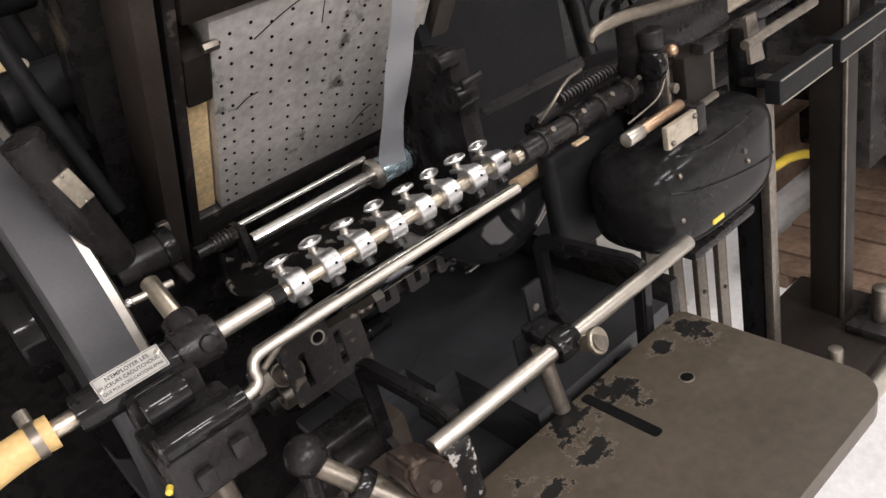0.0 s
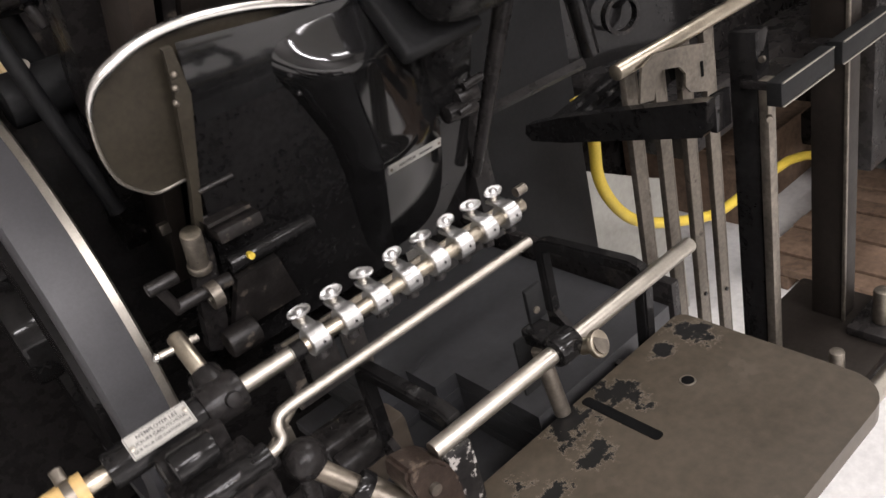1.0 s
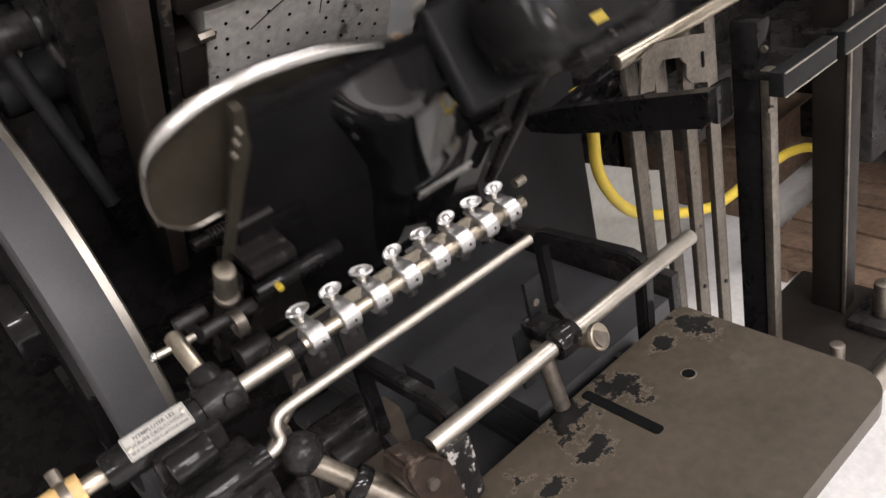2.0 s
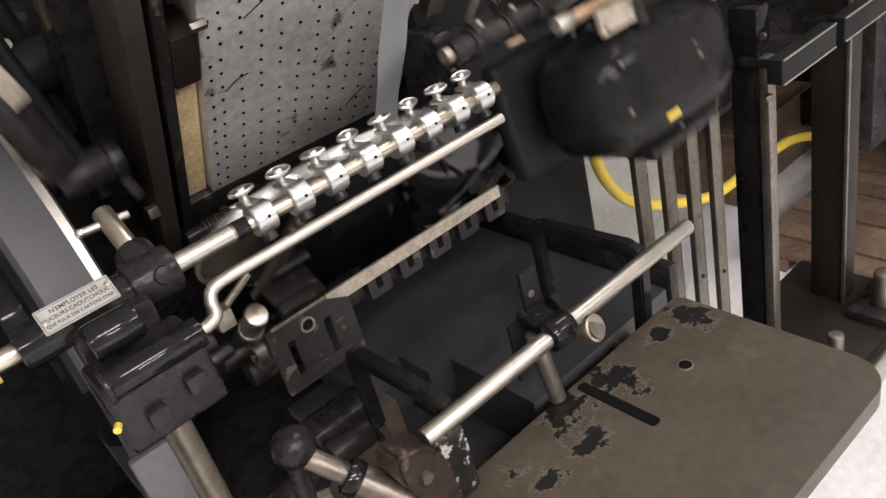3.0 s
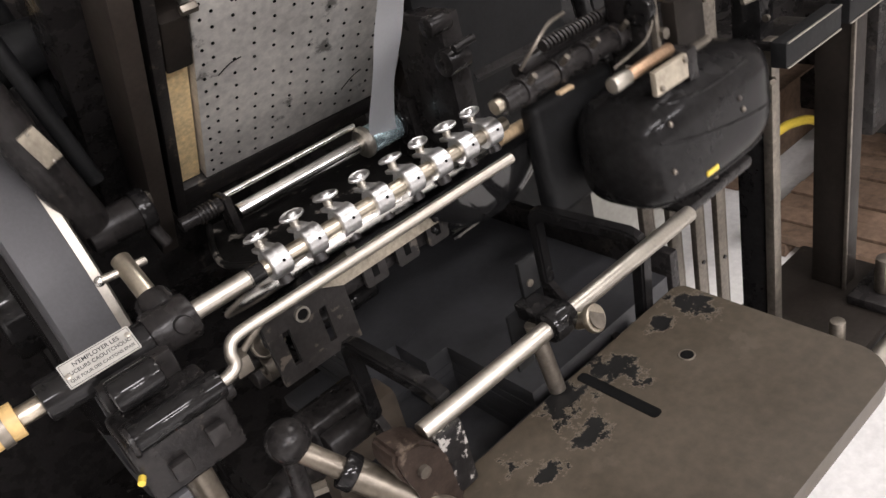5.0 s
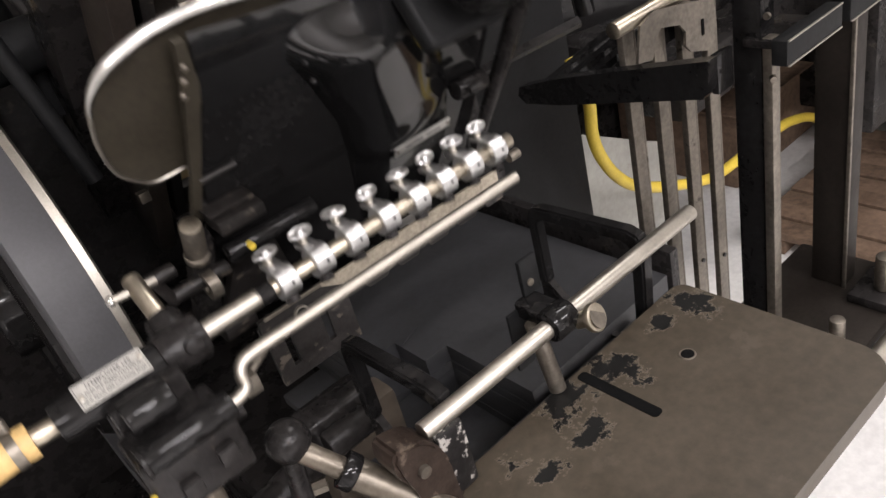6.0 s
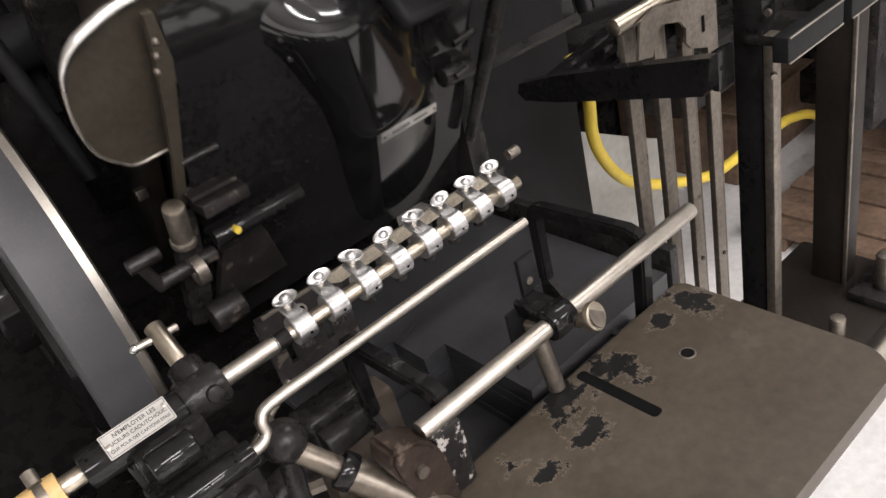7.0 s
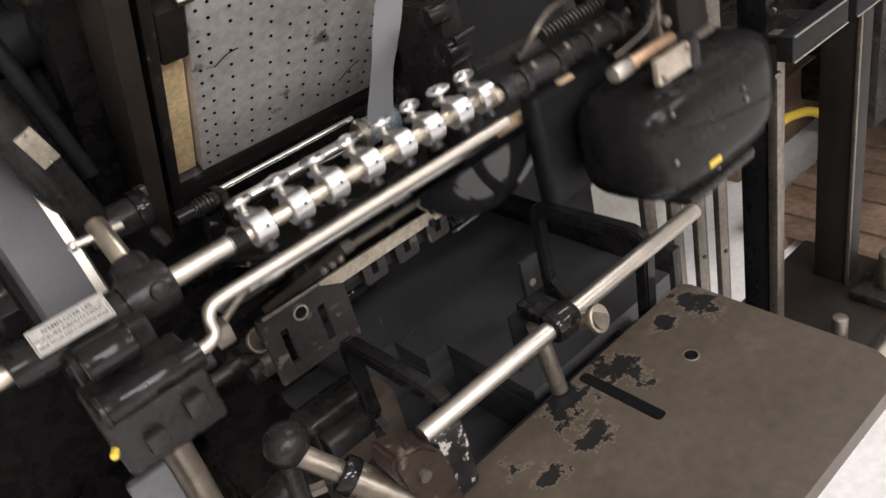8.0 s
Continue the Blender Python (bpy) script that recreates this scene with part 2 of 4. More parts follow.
def link(name, bm, material, parent=None, label="", smooth=40):
    me = bpy.data.meshes.new(name)
    bmesh.ops.recalc_face_normals(bm, faces=bm.faces)
    for f in bm.faces:
        f.smooth = True
    for e in bm.edges:
        if len(e.link_faces) == 2 and e.calc_face_angle(0) > radians(smooth):
            e.smooth = False
    bm.to_mesh(me)
    bm.free()
    me.materials.append(material)
    ob = new(name, me)
    if parent:
        ob.parent = parent
    if label:
        ob["label"] = label
    return ob


def part(name, bm, material, parent, label=""):
    return link(name, bm, material, parent, label)


def thing(name, label, category, at=(0, 0, 0), group="", kind=""):
    ob = new(name)
    ob.empty_display_size = 0.05
    ob.location = at
    return tagged(ob, label, category, group, kind)


def solid(name, bm, material, label, category, kind="", group=""):
    return tagged(link(name, bm, material), label, category, group, kind)


def open_local(bm):
    """Turns a mesh built where the open platen stands into the closed platen's own space."""
    near = Matrix.Translation((0, 0, 1.2)) @ Matrix.Scale(0.87, 4) @ Matrix.Translation((0, 0, -1.2))
    m = Matrix.Rotation(radians(-39.6), 4, "X") @ Matrix.Translation(-PIVOT) @ near
    bmesh.ops.transform(bm, matrix=m, verts=bm.verts)
    return bm


def revolve_bm(bm, profile, n=64):
    """A ring about the x axis from a closed profile of (x, radius)."""
    rings = [[bm.verts.new((a, b * math.cos(2 * math.pi * k / n), b * math.sin(2 * math.pi * k / n))) for a, b in profile] for k in range(n)]
    m = len(profile)
    for k in range(n):
        a, c = rings[k], rings[(k + 1) % n]
        for i in range(m):
            bm.faces.new((a[i], a[(i + 1) % m], c[(i + 1) % m], c[i]))
    return bm


def writing(words, size, material, parent, at, name="lettering"):
    """Raised letters of a word, lying in the plane of the pose given."""
    data = bpy.data.curves.new(name, "FONT")
    data.body, data.size, data.align_x, data.align_y, data.extrude = words, size, "CENTER", "CENTER", 0.00015
    data.offset = size * 0.012
    tmp = new(name, data)
    me = bpy.data.meshes.new_from_object(tmp.evaluated_get(bpy.context.evaluated_depsgraph_get()))
    bpy.data.objects.remove(tmp)
    me.materials.clear()
    me.materials.append(material)
    ob = new(name, me)
    ob.parent, ob.matrix_basis = parent, at
    return ob


PIVOT = Vector((0.0, 0.864, 0.638))


def enlarge(ob, k):
    """Makes a thing with all its parts k times as large about its own origin."""
    done = set()
    for o in (ob, *ob.children_recursive):
        if o.data and o.data.name not in done:
            done.add(o.data.name)
            o.data.transform(Matrix.Scale(k, 4))
        if o is not ob:
            o.location = o.location * k


# ---- the room ----
def build_room():
    solid("ground", box((-3.5, -4.8, -0.1), (4.5, 4.0, 0.0)), FLOOR, "white-painted workshop floor with grey scuffs", "floor", "structure")
    solid("ceiling", box((-3.5, -4.8, 2.8), (4.5, 4.0, 2.9)), WALL, "plain pale ceiling with added strip lights", "ceiling", "structure")
    solid("wall_north", box((-3.6, 4.0, 0), (4.6, 4.12, 2.9)), GREYWALL, "pale painted workshop wall", "wall", "structure")
    solid("wall_south", box((-3.6, -4.92, 0), (4.6, -4.8, 2.9)), GREYWALL, "pale painted workshop wall", "wall", "structure")
    solid("wall_west", box((-3.62, -4.8, 0), (-3.5, 4.0, 2.9)), GREYWALL, "pale painted workshop wall", "wall", "structure")
    solid("wall_east", box((4.5, -4.8, 0), (4.62, 4.0, 2.9)), GREYWALL, "pale painted workshop wall", "wall", "structure")
    # Fixtures added overhead, most behind the camera, to light the leaning plate.
    for (x, y, z), watts in ADDED_LIGHTS:
        lamp = thing("ceiling_light", "added long white ceiling strip light, switched on", "ceiling light", (x, y, z), "ceiling strip lights")
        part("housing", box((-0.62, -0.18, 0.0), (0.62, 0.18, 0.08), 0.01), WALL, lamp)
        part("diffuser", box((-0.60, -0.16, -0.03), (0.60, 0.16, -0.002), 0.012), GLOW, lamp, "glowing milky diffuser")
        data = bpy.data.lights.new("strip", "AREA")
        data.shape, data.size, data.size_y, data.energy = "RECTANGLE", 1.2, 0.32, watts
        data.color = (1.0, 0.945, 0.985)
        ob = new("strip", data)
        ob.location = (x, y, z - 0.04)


build_room()


# ---- the press: fixed parts ----
def press_body():
    """The dark iron body behind and below the moving parts."""
    p = thing("printing_press", "black cast-iron body of an old platen press", "printing press")
    part("base", box((0.17, 0.66, 0.0), (0.66, 1.6, 0.44), 0.02), CAST, p)
    part("side_frame", box((-0.50, 1.64, 0.0), (0.20, 1.74, 1.75), 0.02), CAST, p)
    part("rear_frame", box((0.20, 1.50, 0.0), (0.9, 1.60, 1.75), 0.02), CAST, p)
    part("side_panel", box((0.72, 0.98, 0.0), (1.04, 1.02, 1.6), 0.008), CHARCOAL, p, "dark grey sheet-metal side panel")
    part("panel_foot", box((0.70, 0.90, 0.0), (0.74, 1.02, 0.9), 0.006), CAST, p)
    part("front_apron", box((0.12, 0.47, 0.0), (0.56, 0.60, 0.50), 0.015), CHARCOAL, p)
    # dark sheet added to keep the white floor at lower left dark
    part("bed_plate", box((-0.62, 0.20, 0.0), (0.16, 1.62, 0.05), 0.012), CAST, p, "dark plate added over the floor left of the press")
    part("left_pedestal", box((-0.20, 0.50, 0.0), (0.10, 0.64, 0.56), 0.02), CAST, p)
    # the fixed brown upright and clutter of levers left of the bed
    part("lever", cyl((0.16, 1.08, 1.25), (0.21, 1.02, 0.86), 0.011, bevel=0.003), CHARCOAL, p)
    part("lever", cyl((0.20, 1.16, 1.30), (0.24, 1.15, 0.92), 0.014, bevel=0.003), CHARCOAL, p)
    part("boss", cyl((0.16, 1.12, 1.02), (0.26, 1.12, 1.02), 0.035, n=32, bevel=0.005), CHARCOAL, p)
    part("boss", cyl((0.16, 1.15, 1.14), (0.26, 1.15, 1.14), 0.028, n=32, bevel=0.005), CHARCOAL, p)
    part("square_bolt", box((0.240, 1.04, 0.992), (0.258, 1.055, 1.010), 0.002), STEEL, p, "worn bright square bolt head")
    part("square_bolt", box((0.250, 1.03, 0.800), (0.265, 1.045, 0.815), 0.002), SLAT, p)
    part("oil_nipple", cyl((0.20, 1.11, 1.058), (0.20, 1.09, 1.060), 0.007, n=12), SLAT, p)
    part("wood_packing", box((0.188, 1.19, 1.005), (0.226, 1.22, 1.092), 0.004), WOOD, p, "pale wooden packing block")
    bm = slab_bm(bmesh.new(), [(0.387, 1.27), (0.350, 1.17), (0.346, 1.13), (0.340, 1.10), (0.352, 1.075), (0.365, 1.05), (0.395, 1.025), (0.56, 1.05), (0.76, 1.10), (0.78, 1.25)], (0, 0, 0.612), (1, 0, 0), (0, 1, 0), 0.010)
    part("drip_plate", bm, CHIPPED, p, "chipped black plate with bare grey patches")
    part("drip_lip", tube_bm(bmesh.new(), smooth_line([(0.387, 1.265, 0.624), (0.350, 1.17, 0.624), (0.342, 1.10, 0.624), (0.395, 1.027, 0.624)], 5), 0.006, 8), CHIPPED, p)
    # lugs right of the bed
    part("slide_bar", cyl((0.735, 0.888, 0.797), (0.885, 0.806, 0.828), 0.009, n=4), CAST, p, "black slide bar")
    part("lug", cyl((0.66, 0.86, 0.85), (0.70, 0.86, 0.85), 0.020, bevel=0.003), CAST, p)
    part("lug", cyl((0.66, 0.88, 0.90), (0.70, 0.88, 0.90), 0.015, bevel=0.003), CAST, p)
    part("pin", cyl((0.665, 0.835, 0.872), (0.70, 0.832, 0.876), 0.006), CAST, p)
    return p


def bed():
    """The leaning bed with its drilled plate, frame and wooden strip."""
    b = thing("press_bed", "leaning press bed with drilled steel plate in black frame", "press bed")
    z1 = 0.62
    part("backing", box((0.20, 0.03, -0.08), (0.74, 0.09, z1 + 0.03), 0.004), CAST, b)
    for a, c in (((0.234, -0.040, -0.10), (0.258, 0.03, z1)), ((0.637, -0.035, -0.10), (0.668, 0.03, z1))):
        part("frame_post", box(a, c, 0.004), BROWN, b)
    part("frame_step", box((0.268, -0.03, -0.05), (0.282, 0.03, z1), 0.002), WORN, b)
    part("bottom_ledge", box((0.284, -0.02, -0.045), (0.635, 0.03, -0.006), 0.004), WORN, b)
    part("wood_strip", box((0.286, -0.010, -0.003), (0.316, 0.03, 0.225), 0.002), WOOD, b, "strip of pale wood furniture")
    part("clamp_block", box((0.283, -0.03, 0.228), (0.314, 0.03, 0.300), 0.004), DARKPOST, b, "rust-brown clamp block")
    part("clamp_screw", cyl((0.306, -0.028, 0.306), (0.324, -0.028, 0.306), 0.0058, n=6, bevel=0.001), SLAT, b)
    part("top_bar", box((0.284, -0.035, 0.350), (0.635, 0.02, 0.390), 0.004), DARKPOST, b)
    plate = part("drilled_plate", box((0.318, -0.022, 0.0), (0.632, 0.028, 0.330), 0.002), PLATE, b, "grey steel plate drilled with rows of small holes")
    hole = None
    for i in range(13):
        for j in range(15):
            # a pair of columns at the plate's edge, a slightly staggered grid elsewhere
            x = (0.328 if i == 0 else 0.3155 + i * 0.0257) + random.uniform(-0.0008, 0.0008)
            z = 0.012 + j * 0.0222 + (i * 0.008) % 0.0222 * 0.7 + random.uniform(-0.0008, 0.0008)
            if x > 0.625 or z > 0.322 or random.random() < 0.06:
                continue
            if hole is None:
                hole = part("hole", revolve_bm(bmesh.new(), [(0, 0.0002), (0.0015, 0.0002), (0.0015, 0.0020), (0, 0.0020)], 10), HOLE, plate)
                hole.rotation_euler = (0, 0, radians(90))
                h = hole
            else:
                h = new("hole", hole.data)
                h.parent, h.rotation_euler = plate, hole.rotation_euler
            h.location = (x, -0.0230, z)
    for x0, z0, x1, z1b in ((0.37, 0.285, 0.45, 0.325), (0.53, 0.05, 0.56, 0.075), (0.345, 0.185, 0.375, 0.20), (0.46, 0.27, 0.463, 0.33)):
        part("scratch", tube_bm(bmesh.new(), smooth_line([(x0, -0.0222, z0), ((x0 + x1) / 2, -0.0222, (z0 + z1b) / 2 + 0.004), (x1, -0.0222, z1b)], 4), 0.0007, 5), HOLE, plate)
    enlarge(b, 1.165)
    b.matrix_basis = pose(0.006, 1.165, 0.772, 38.1, 0, -2.05)
    return b


def foil_feed():
    """The roller below the bed with the foil roll and the white web that runs up from it."""
    f = thing("foil_roller", "chrome foil roller with a blue-silver foil roll", "roller")
    y, z = 0.86, 0.806
    part("shaft", cyl((0.305, y, z), (0.575, y, z), 0.010, bevel=0.001), CHROME, f)
    part("collar", revolve_bm(bmesh.new(), [(0.0, 0.009), (0.0, 0.018), (0.004, 0.0215), (0.010, 0.0215), (0.014, 0.018), (0.014, 0.009)], 32), STEEL, f).location = (0.494, y, z)
    part("foil_roll", cyl((0.508, y, z), (0.556, y, z), 0.0190, n=40, bevel=0.002), FOIL, f, "iridescent blue-silver foil roll")
    part("end_disc", cyl((0.557, y, z), (0.563, y, z), 0.022, bevel=0.002), BLACK, f)
    part("wire_loop", tube_bm(bmesh.new(), smooth_line([(0.565, y, z + 0.01), (0.575, y, z + 0.04), (0.560, y, z + 0.055), (0.545, y, z + 0.04)], 5), 0.002, 8), CAST, f)
    part("guide_rod", cyl((0.300, y + 0.012, z + 0.022), (0.50, y + 0.012, z + 0.022), 0.0038), CHROME, f)
    part("left_bracket", box((0.290, y - 0.012, z - 0.022), (0.300, y + 0.020, z + 0.028), 0.003), CAST, f)
    part("left_arm", cyl((0.235, y, z + 0.02), (0.29, y, z + 0.02), 0.009, bevel=0.002), CAST, f)
    for k in range(5):
        part("spring_coil", cyl((0.258 + k * 0.005, y, z + 0.02), (0.261 + k * 0.005, y, z + 0.02), 0.011, bevel=0.001), WORN, f)
    part("right_bracket", box((0.570, y - 0.02, z - 0.06), (0.584, y + 0.03, z + 0.030), 0.004), CAST, f)
    bm = bmesh.new()
    pts = smooth_line([(0.628, 1.012, 0.728), (0.629, 1.006, 0.758), (0.634, 0.985, 0.812), (0.637, 0.950, 0.875), (0.633, 0.900, 0.955), (0.628, 0.865, 1.004), (0.620, 0.82, 1.065), (0.605, 0.75, 1.15)], 5)
    rows = []
    for p in pts:
        rows.append([bm.verts.new((p.x + u * 0.0245, p.y + 0.0025 * math.sin(p.z * 40) * u, p.z)) for u in (-1, -0.5, 0, 0.5, 1)])
    for a, c in zip(rows, rows[1:]):
        for k in range(4):
            bm.faces.new((a[k], a[k + 1], c[k + 1], c[k]))
    bmesh.ops.solidify(bm, geom=list(bm.faces), thickness=0.0006)
    solid("foil_web", bm, TAPE, "white foil strip running up over the steel plate", "foil strip")
    enlarge(f, 1.2)
    f.location = (0, 0, -0.24)


def flywheel():
    w = thing("flywheel", "large black flywheel with a smooth grey rim", "flywheel", (0.086, 1.03, 0.77))
    R = 0.30
    part("rim", revolve_bm(bmesh.new(), [(0.030, R - 0.002), (0.026, R), (-0.022, R), (-0.026, R - 0.005), (-0.026, 0.262), (0.030, 0.262)], 128), RIM, w, "smooth grey rim")
    part("rim_edge", revolve_bm(bmesh.new(), [(0.0355, R - 0.014), (0.0355, R - 0.002), (0.033, R + 0.0005), (0.0245, R + 0.001), (0.0245, R - 0.014)], 128), STEEL, w, "bright worn steel edge of the rim")
    part("web", cyl((-0.010, 0, 0), (0.010, 0, 0), 0.264, n=64), BLACK, w)
    part("hub", cyl((-0.06, 0, 0), (0.06, 0, 0), 0.07, n=40, bevel=0.008), BLACK, w)
    part("inner_ring", revolve_bm(bmesh.new(), [(-0.010, 0.15), (-0.030, 0.16), (-0.034, 0.18), (-0.030, 0.20), (-0.010, 0.215)], 96), BLACK, w)
    for k in range(6):
        a = 2 * math.pi * k / 6
        part("bolt", cyl((-0.018, 0.24 * math.cos(a), 0.24 * math.sin(a)), (-0.008, 0.24 * math.cos(a), 0.24 * math.sin(a)), 0.009, n=6), CAST, w)
    enlarge(w, 1.2)
    w.location = (0.103, 1.236, 0.684)
    return w


def feed_table():
    t = thing("feed_table", "worn brown iron feed table with chipped black patches", "table")
    bm = slab_bm(bmesh.new(), rounded(0.10, 0.202, 0.530, 0.406, [0.012, 0.012, 0.02, 0.034], 8), (0, 0, 0.704), (1, 0, 0), (0, 1, 0), 0.018)
    part("top", bm, FLAKED, t)
    part("slot", slab_bm(bmesh.new(), rounded(-0.0055, 0.0, 0.0055, 0.083, 0.004), (0.376, 0.319, 0.7215), (1, 0, 0), (0, 1, 0), 0.0009), HOLE, t, "dark slot cut in the top")
    part("screw_hole", cyl((0.447, 0.341, 0.7215), (0.447, 0.341, 0.7226), 0.0058, n=20), HOLE, t)
    rim = part("hole_rim", revolve_bm(bmesh.new(), [(0, 0.0056), (0.0012, 0.0060), (0.0012, 0.0070), (0, 0.0076)], 24), SLAT, t)
    rim.location, rim.rotation_euler = (0.447, 0.341, 0.7216), (0, radians(-90), 0)
    part("support", box((0.16, 0.24, 0.0), (0.36, 0.36, 0.70), 0.01), CHARCOAL, t)
    return t


def clamp_rod():
    r = thing("stop_rod", "polished steel stop rod in a black clamp", "rod")
    part("rod", cyl((0.2125, 0.402, 0.792), (0.552, 0.402, 0.791), 0.0078, n=32, bevel=0.0012), STEEL, r)
    part("clamp", cyl((0.350, 0.402, 0.792), (0.377, 0.402, 0.792), 0.0145, bevel=0.004), BLACK, r, "glossy black worn clamp collar")
    part("clamp_ear", box((0.352, 0.402, 0.787), (0.375, 0.440, 0.803), 0.003), BLACK, r)
    part("knob", cyl((0.376, 0.392, 0.787), (0.380, 0.380, 0.792), 0.0072, n=24), BRASSY, r)
    k = part("knob_face", cyl((0.3798, 0.380, 0.792), (0.381, 0.3745, 0.7945), 0.0122, n=32, bevel=0.0015), BRASSY, r, "round yellowed steel knob")
    part("knob_disc", cyl((0.3809, 0.3747, 0.7944), (0.38125, 0.3738, 0.7950), 0.0096, n=32), SLAT, k)
    part("pin", cyl((0.352, 0.420, 0.790), (0.352, 0.406, 0.722), 0.0076, bevel=0.001), SLAT, r, "slanting brown steel pin")
    part("upright_tab", box((0.362, 0.434, 0.803), (0.382, 0.439, 0.838), 0.0015), CHARCOAL, r)
    part("tab_screw", cyl((0.370, 0.434, 0.815), (0.370, 0.4325, 0.815), 0.0035, n=12), SLAT, r)
    part("back_plate", box((0.340, 0.436, 0.735), (0.360, 0.440, 0.796), 0.002), CHARCOAL, r)
    # the rounded end bracket with its chipped foot
    bm = bmesh.new()
    out = [(0.026, 0.0), (0.048, -0.006), (0.060, -0.020), (0.068, -0.045), (0.070, -0.10), (0.042, -0.10), (0.038, -0.060), (0.031, -0.040), (0.024, -0.026), (0.022, -0.010)]
    slab_bm(bm, out, (0.155, 0.418, 0.806), (1, 0, 0), (0, 0, 1), 0.030)
    bmesh.ops.bevel(bm, geom=list(bm.edges), offset=0.003, segments=2, affect="EDGES")
    part("end_bracket", bm, RUSTY, r, "chipped brown-black end bracket")
    part("bracket_foot", box((0.217, 0.391, 0.7225), (0.243, 0.405, 0.788), 0.004), SCRAPED, r, "black foot with paint scraped to bright metal")
    part("bracket_bolt", cyl((0.197, 0.388, 0.776), (0.197, 0.384, 0.776), 0.005, n=12), SLAT, r)
    return r


def guide_hoop(x):
    g = thing("side_guide", "black iron side guide hoop of the feed tray", "guide", (x, 0, 0), "side guides")
    bm = bmesh.new()
    # a flat bar bent to a hoop
    outer = [(0.552, 0.70), (0.552, 0.782), (0.546, 0.793), (0.535, 0.797), (0.425, 0.803), (0.412, 0.799), (0.406, 0.788), (0.412, 0.69)]
    inner = [(0.540, 0.70), (0.540, 0.776), (0.536, 0.781), (0.530, 0.783), (0.432, 0.789), (0.424, 0.786), (0.421, 0.780), (0.426, 0.69)]
    vs = []
    for (a, b), (c, d) in zip(outer, inner):
        vs.append([bm.verts.new((-0.007, a, b)), bm.verts.new((0.007, a, b)), bm.verts.new((0.007, c, d)), bm.verts.new((-0.007, c, d))])
    for p, q in zip(vs, vs[1:]):
        for i in range(4):
            bm.faces.new((p[i], p[(i + 1) % 4], q[(i + 1) % 4], q[i]))
    bm.faces.new(vs[0])
    bm.faces.new(vs[-1][::-1])
    bmesh.ops.recalc_face_normals(bm, faces=bm.faces)
    bmesh.ops.bevel(bm, geom=[e for e in bm.edges if e.calc_face_angle(0) > 1.0], offset=0.002, segments=2, affect="EDGES")
    part("hoop", bm, BLACK, g)
    part("gusset", slab_bm(bmesh.new(), [(0.43, 0.62), (0.552, 0.60), (0.552, 0.70), (0.54, 0.70), (0.50, 0.665), (0.43, 0.66)], (-0.004, 0, 0), (0, 1, 0), (0, 0, 1), 0.008), CAST, g)
    return g


def tray():
    t = thing("feed_tray", "charcoal-painted iron tray between the side guides", "tray")
    part("floor_plate", box((0.24, 0.46, 0.585), (0.60, 0.78, 0.60), 0.003), SLATE, t)
    part("front_lip", box((0.245, 0.445, 0.55), (0.52, 0.46, 0.660), 0.003), SLATE, t)
    part("end_cheek", box((0.592, 0.46, 0.55), (0.606, 0.80, 0.70), 0.003), CAST, t)
    stack = thing("card_stack", "stack of dark grey card with stepped edges in the tray", "card stack")
    outline = [(0.368, 0.462), (0.585, 0.462), (0.585, 0.80), (0.297, 0.80), (0.297, 0.6425), (0.338, 0.6425), (0.338, 0.5885), (0.368, 0.5885)]
    for k in range(7):
        slip = random.uniform(-0.001, 0.001) if k < 6 else 0
        part("sheet", slab_bm(bmesh.new(), outline, (slip, slip * 0.6, 0.6005 + 0.0107 * k), (1, 0, 0), (0, 1, 0), 0.0105), SLATE, stack)
    part("bent_corner", slab_bm(bmesh.new(), [(0.0, 0.0), (0.030, 0.010), (0.034, 0.016), (0.004, 0.005)], (0.338, 0.628, 0.6768), (1, 0, 0), (0, 1, 0.06), 0.0006), SLATE, stack)
    return t


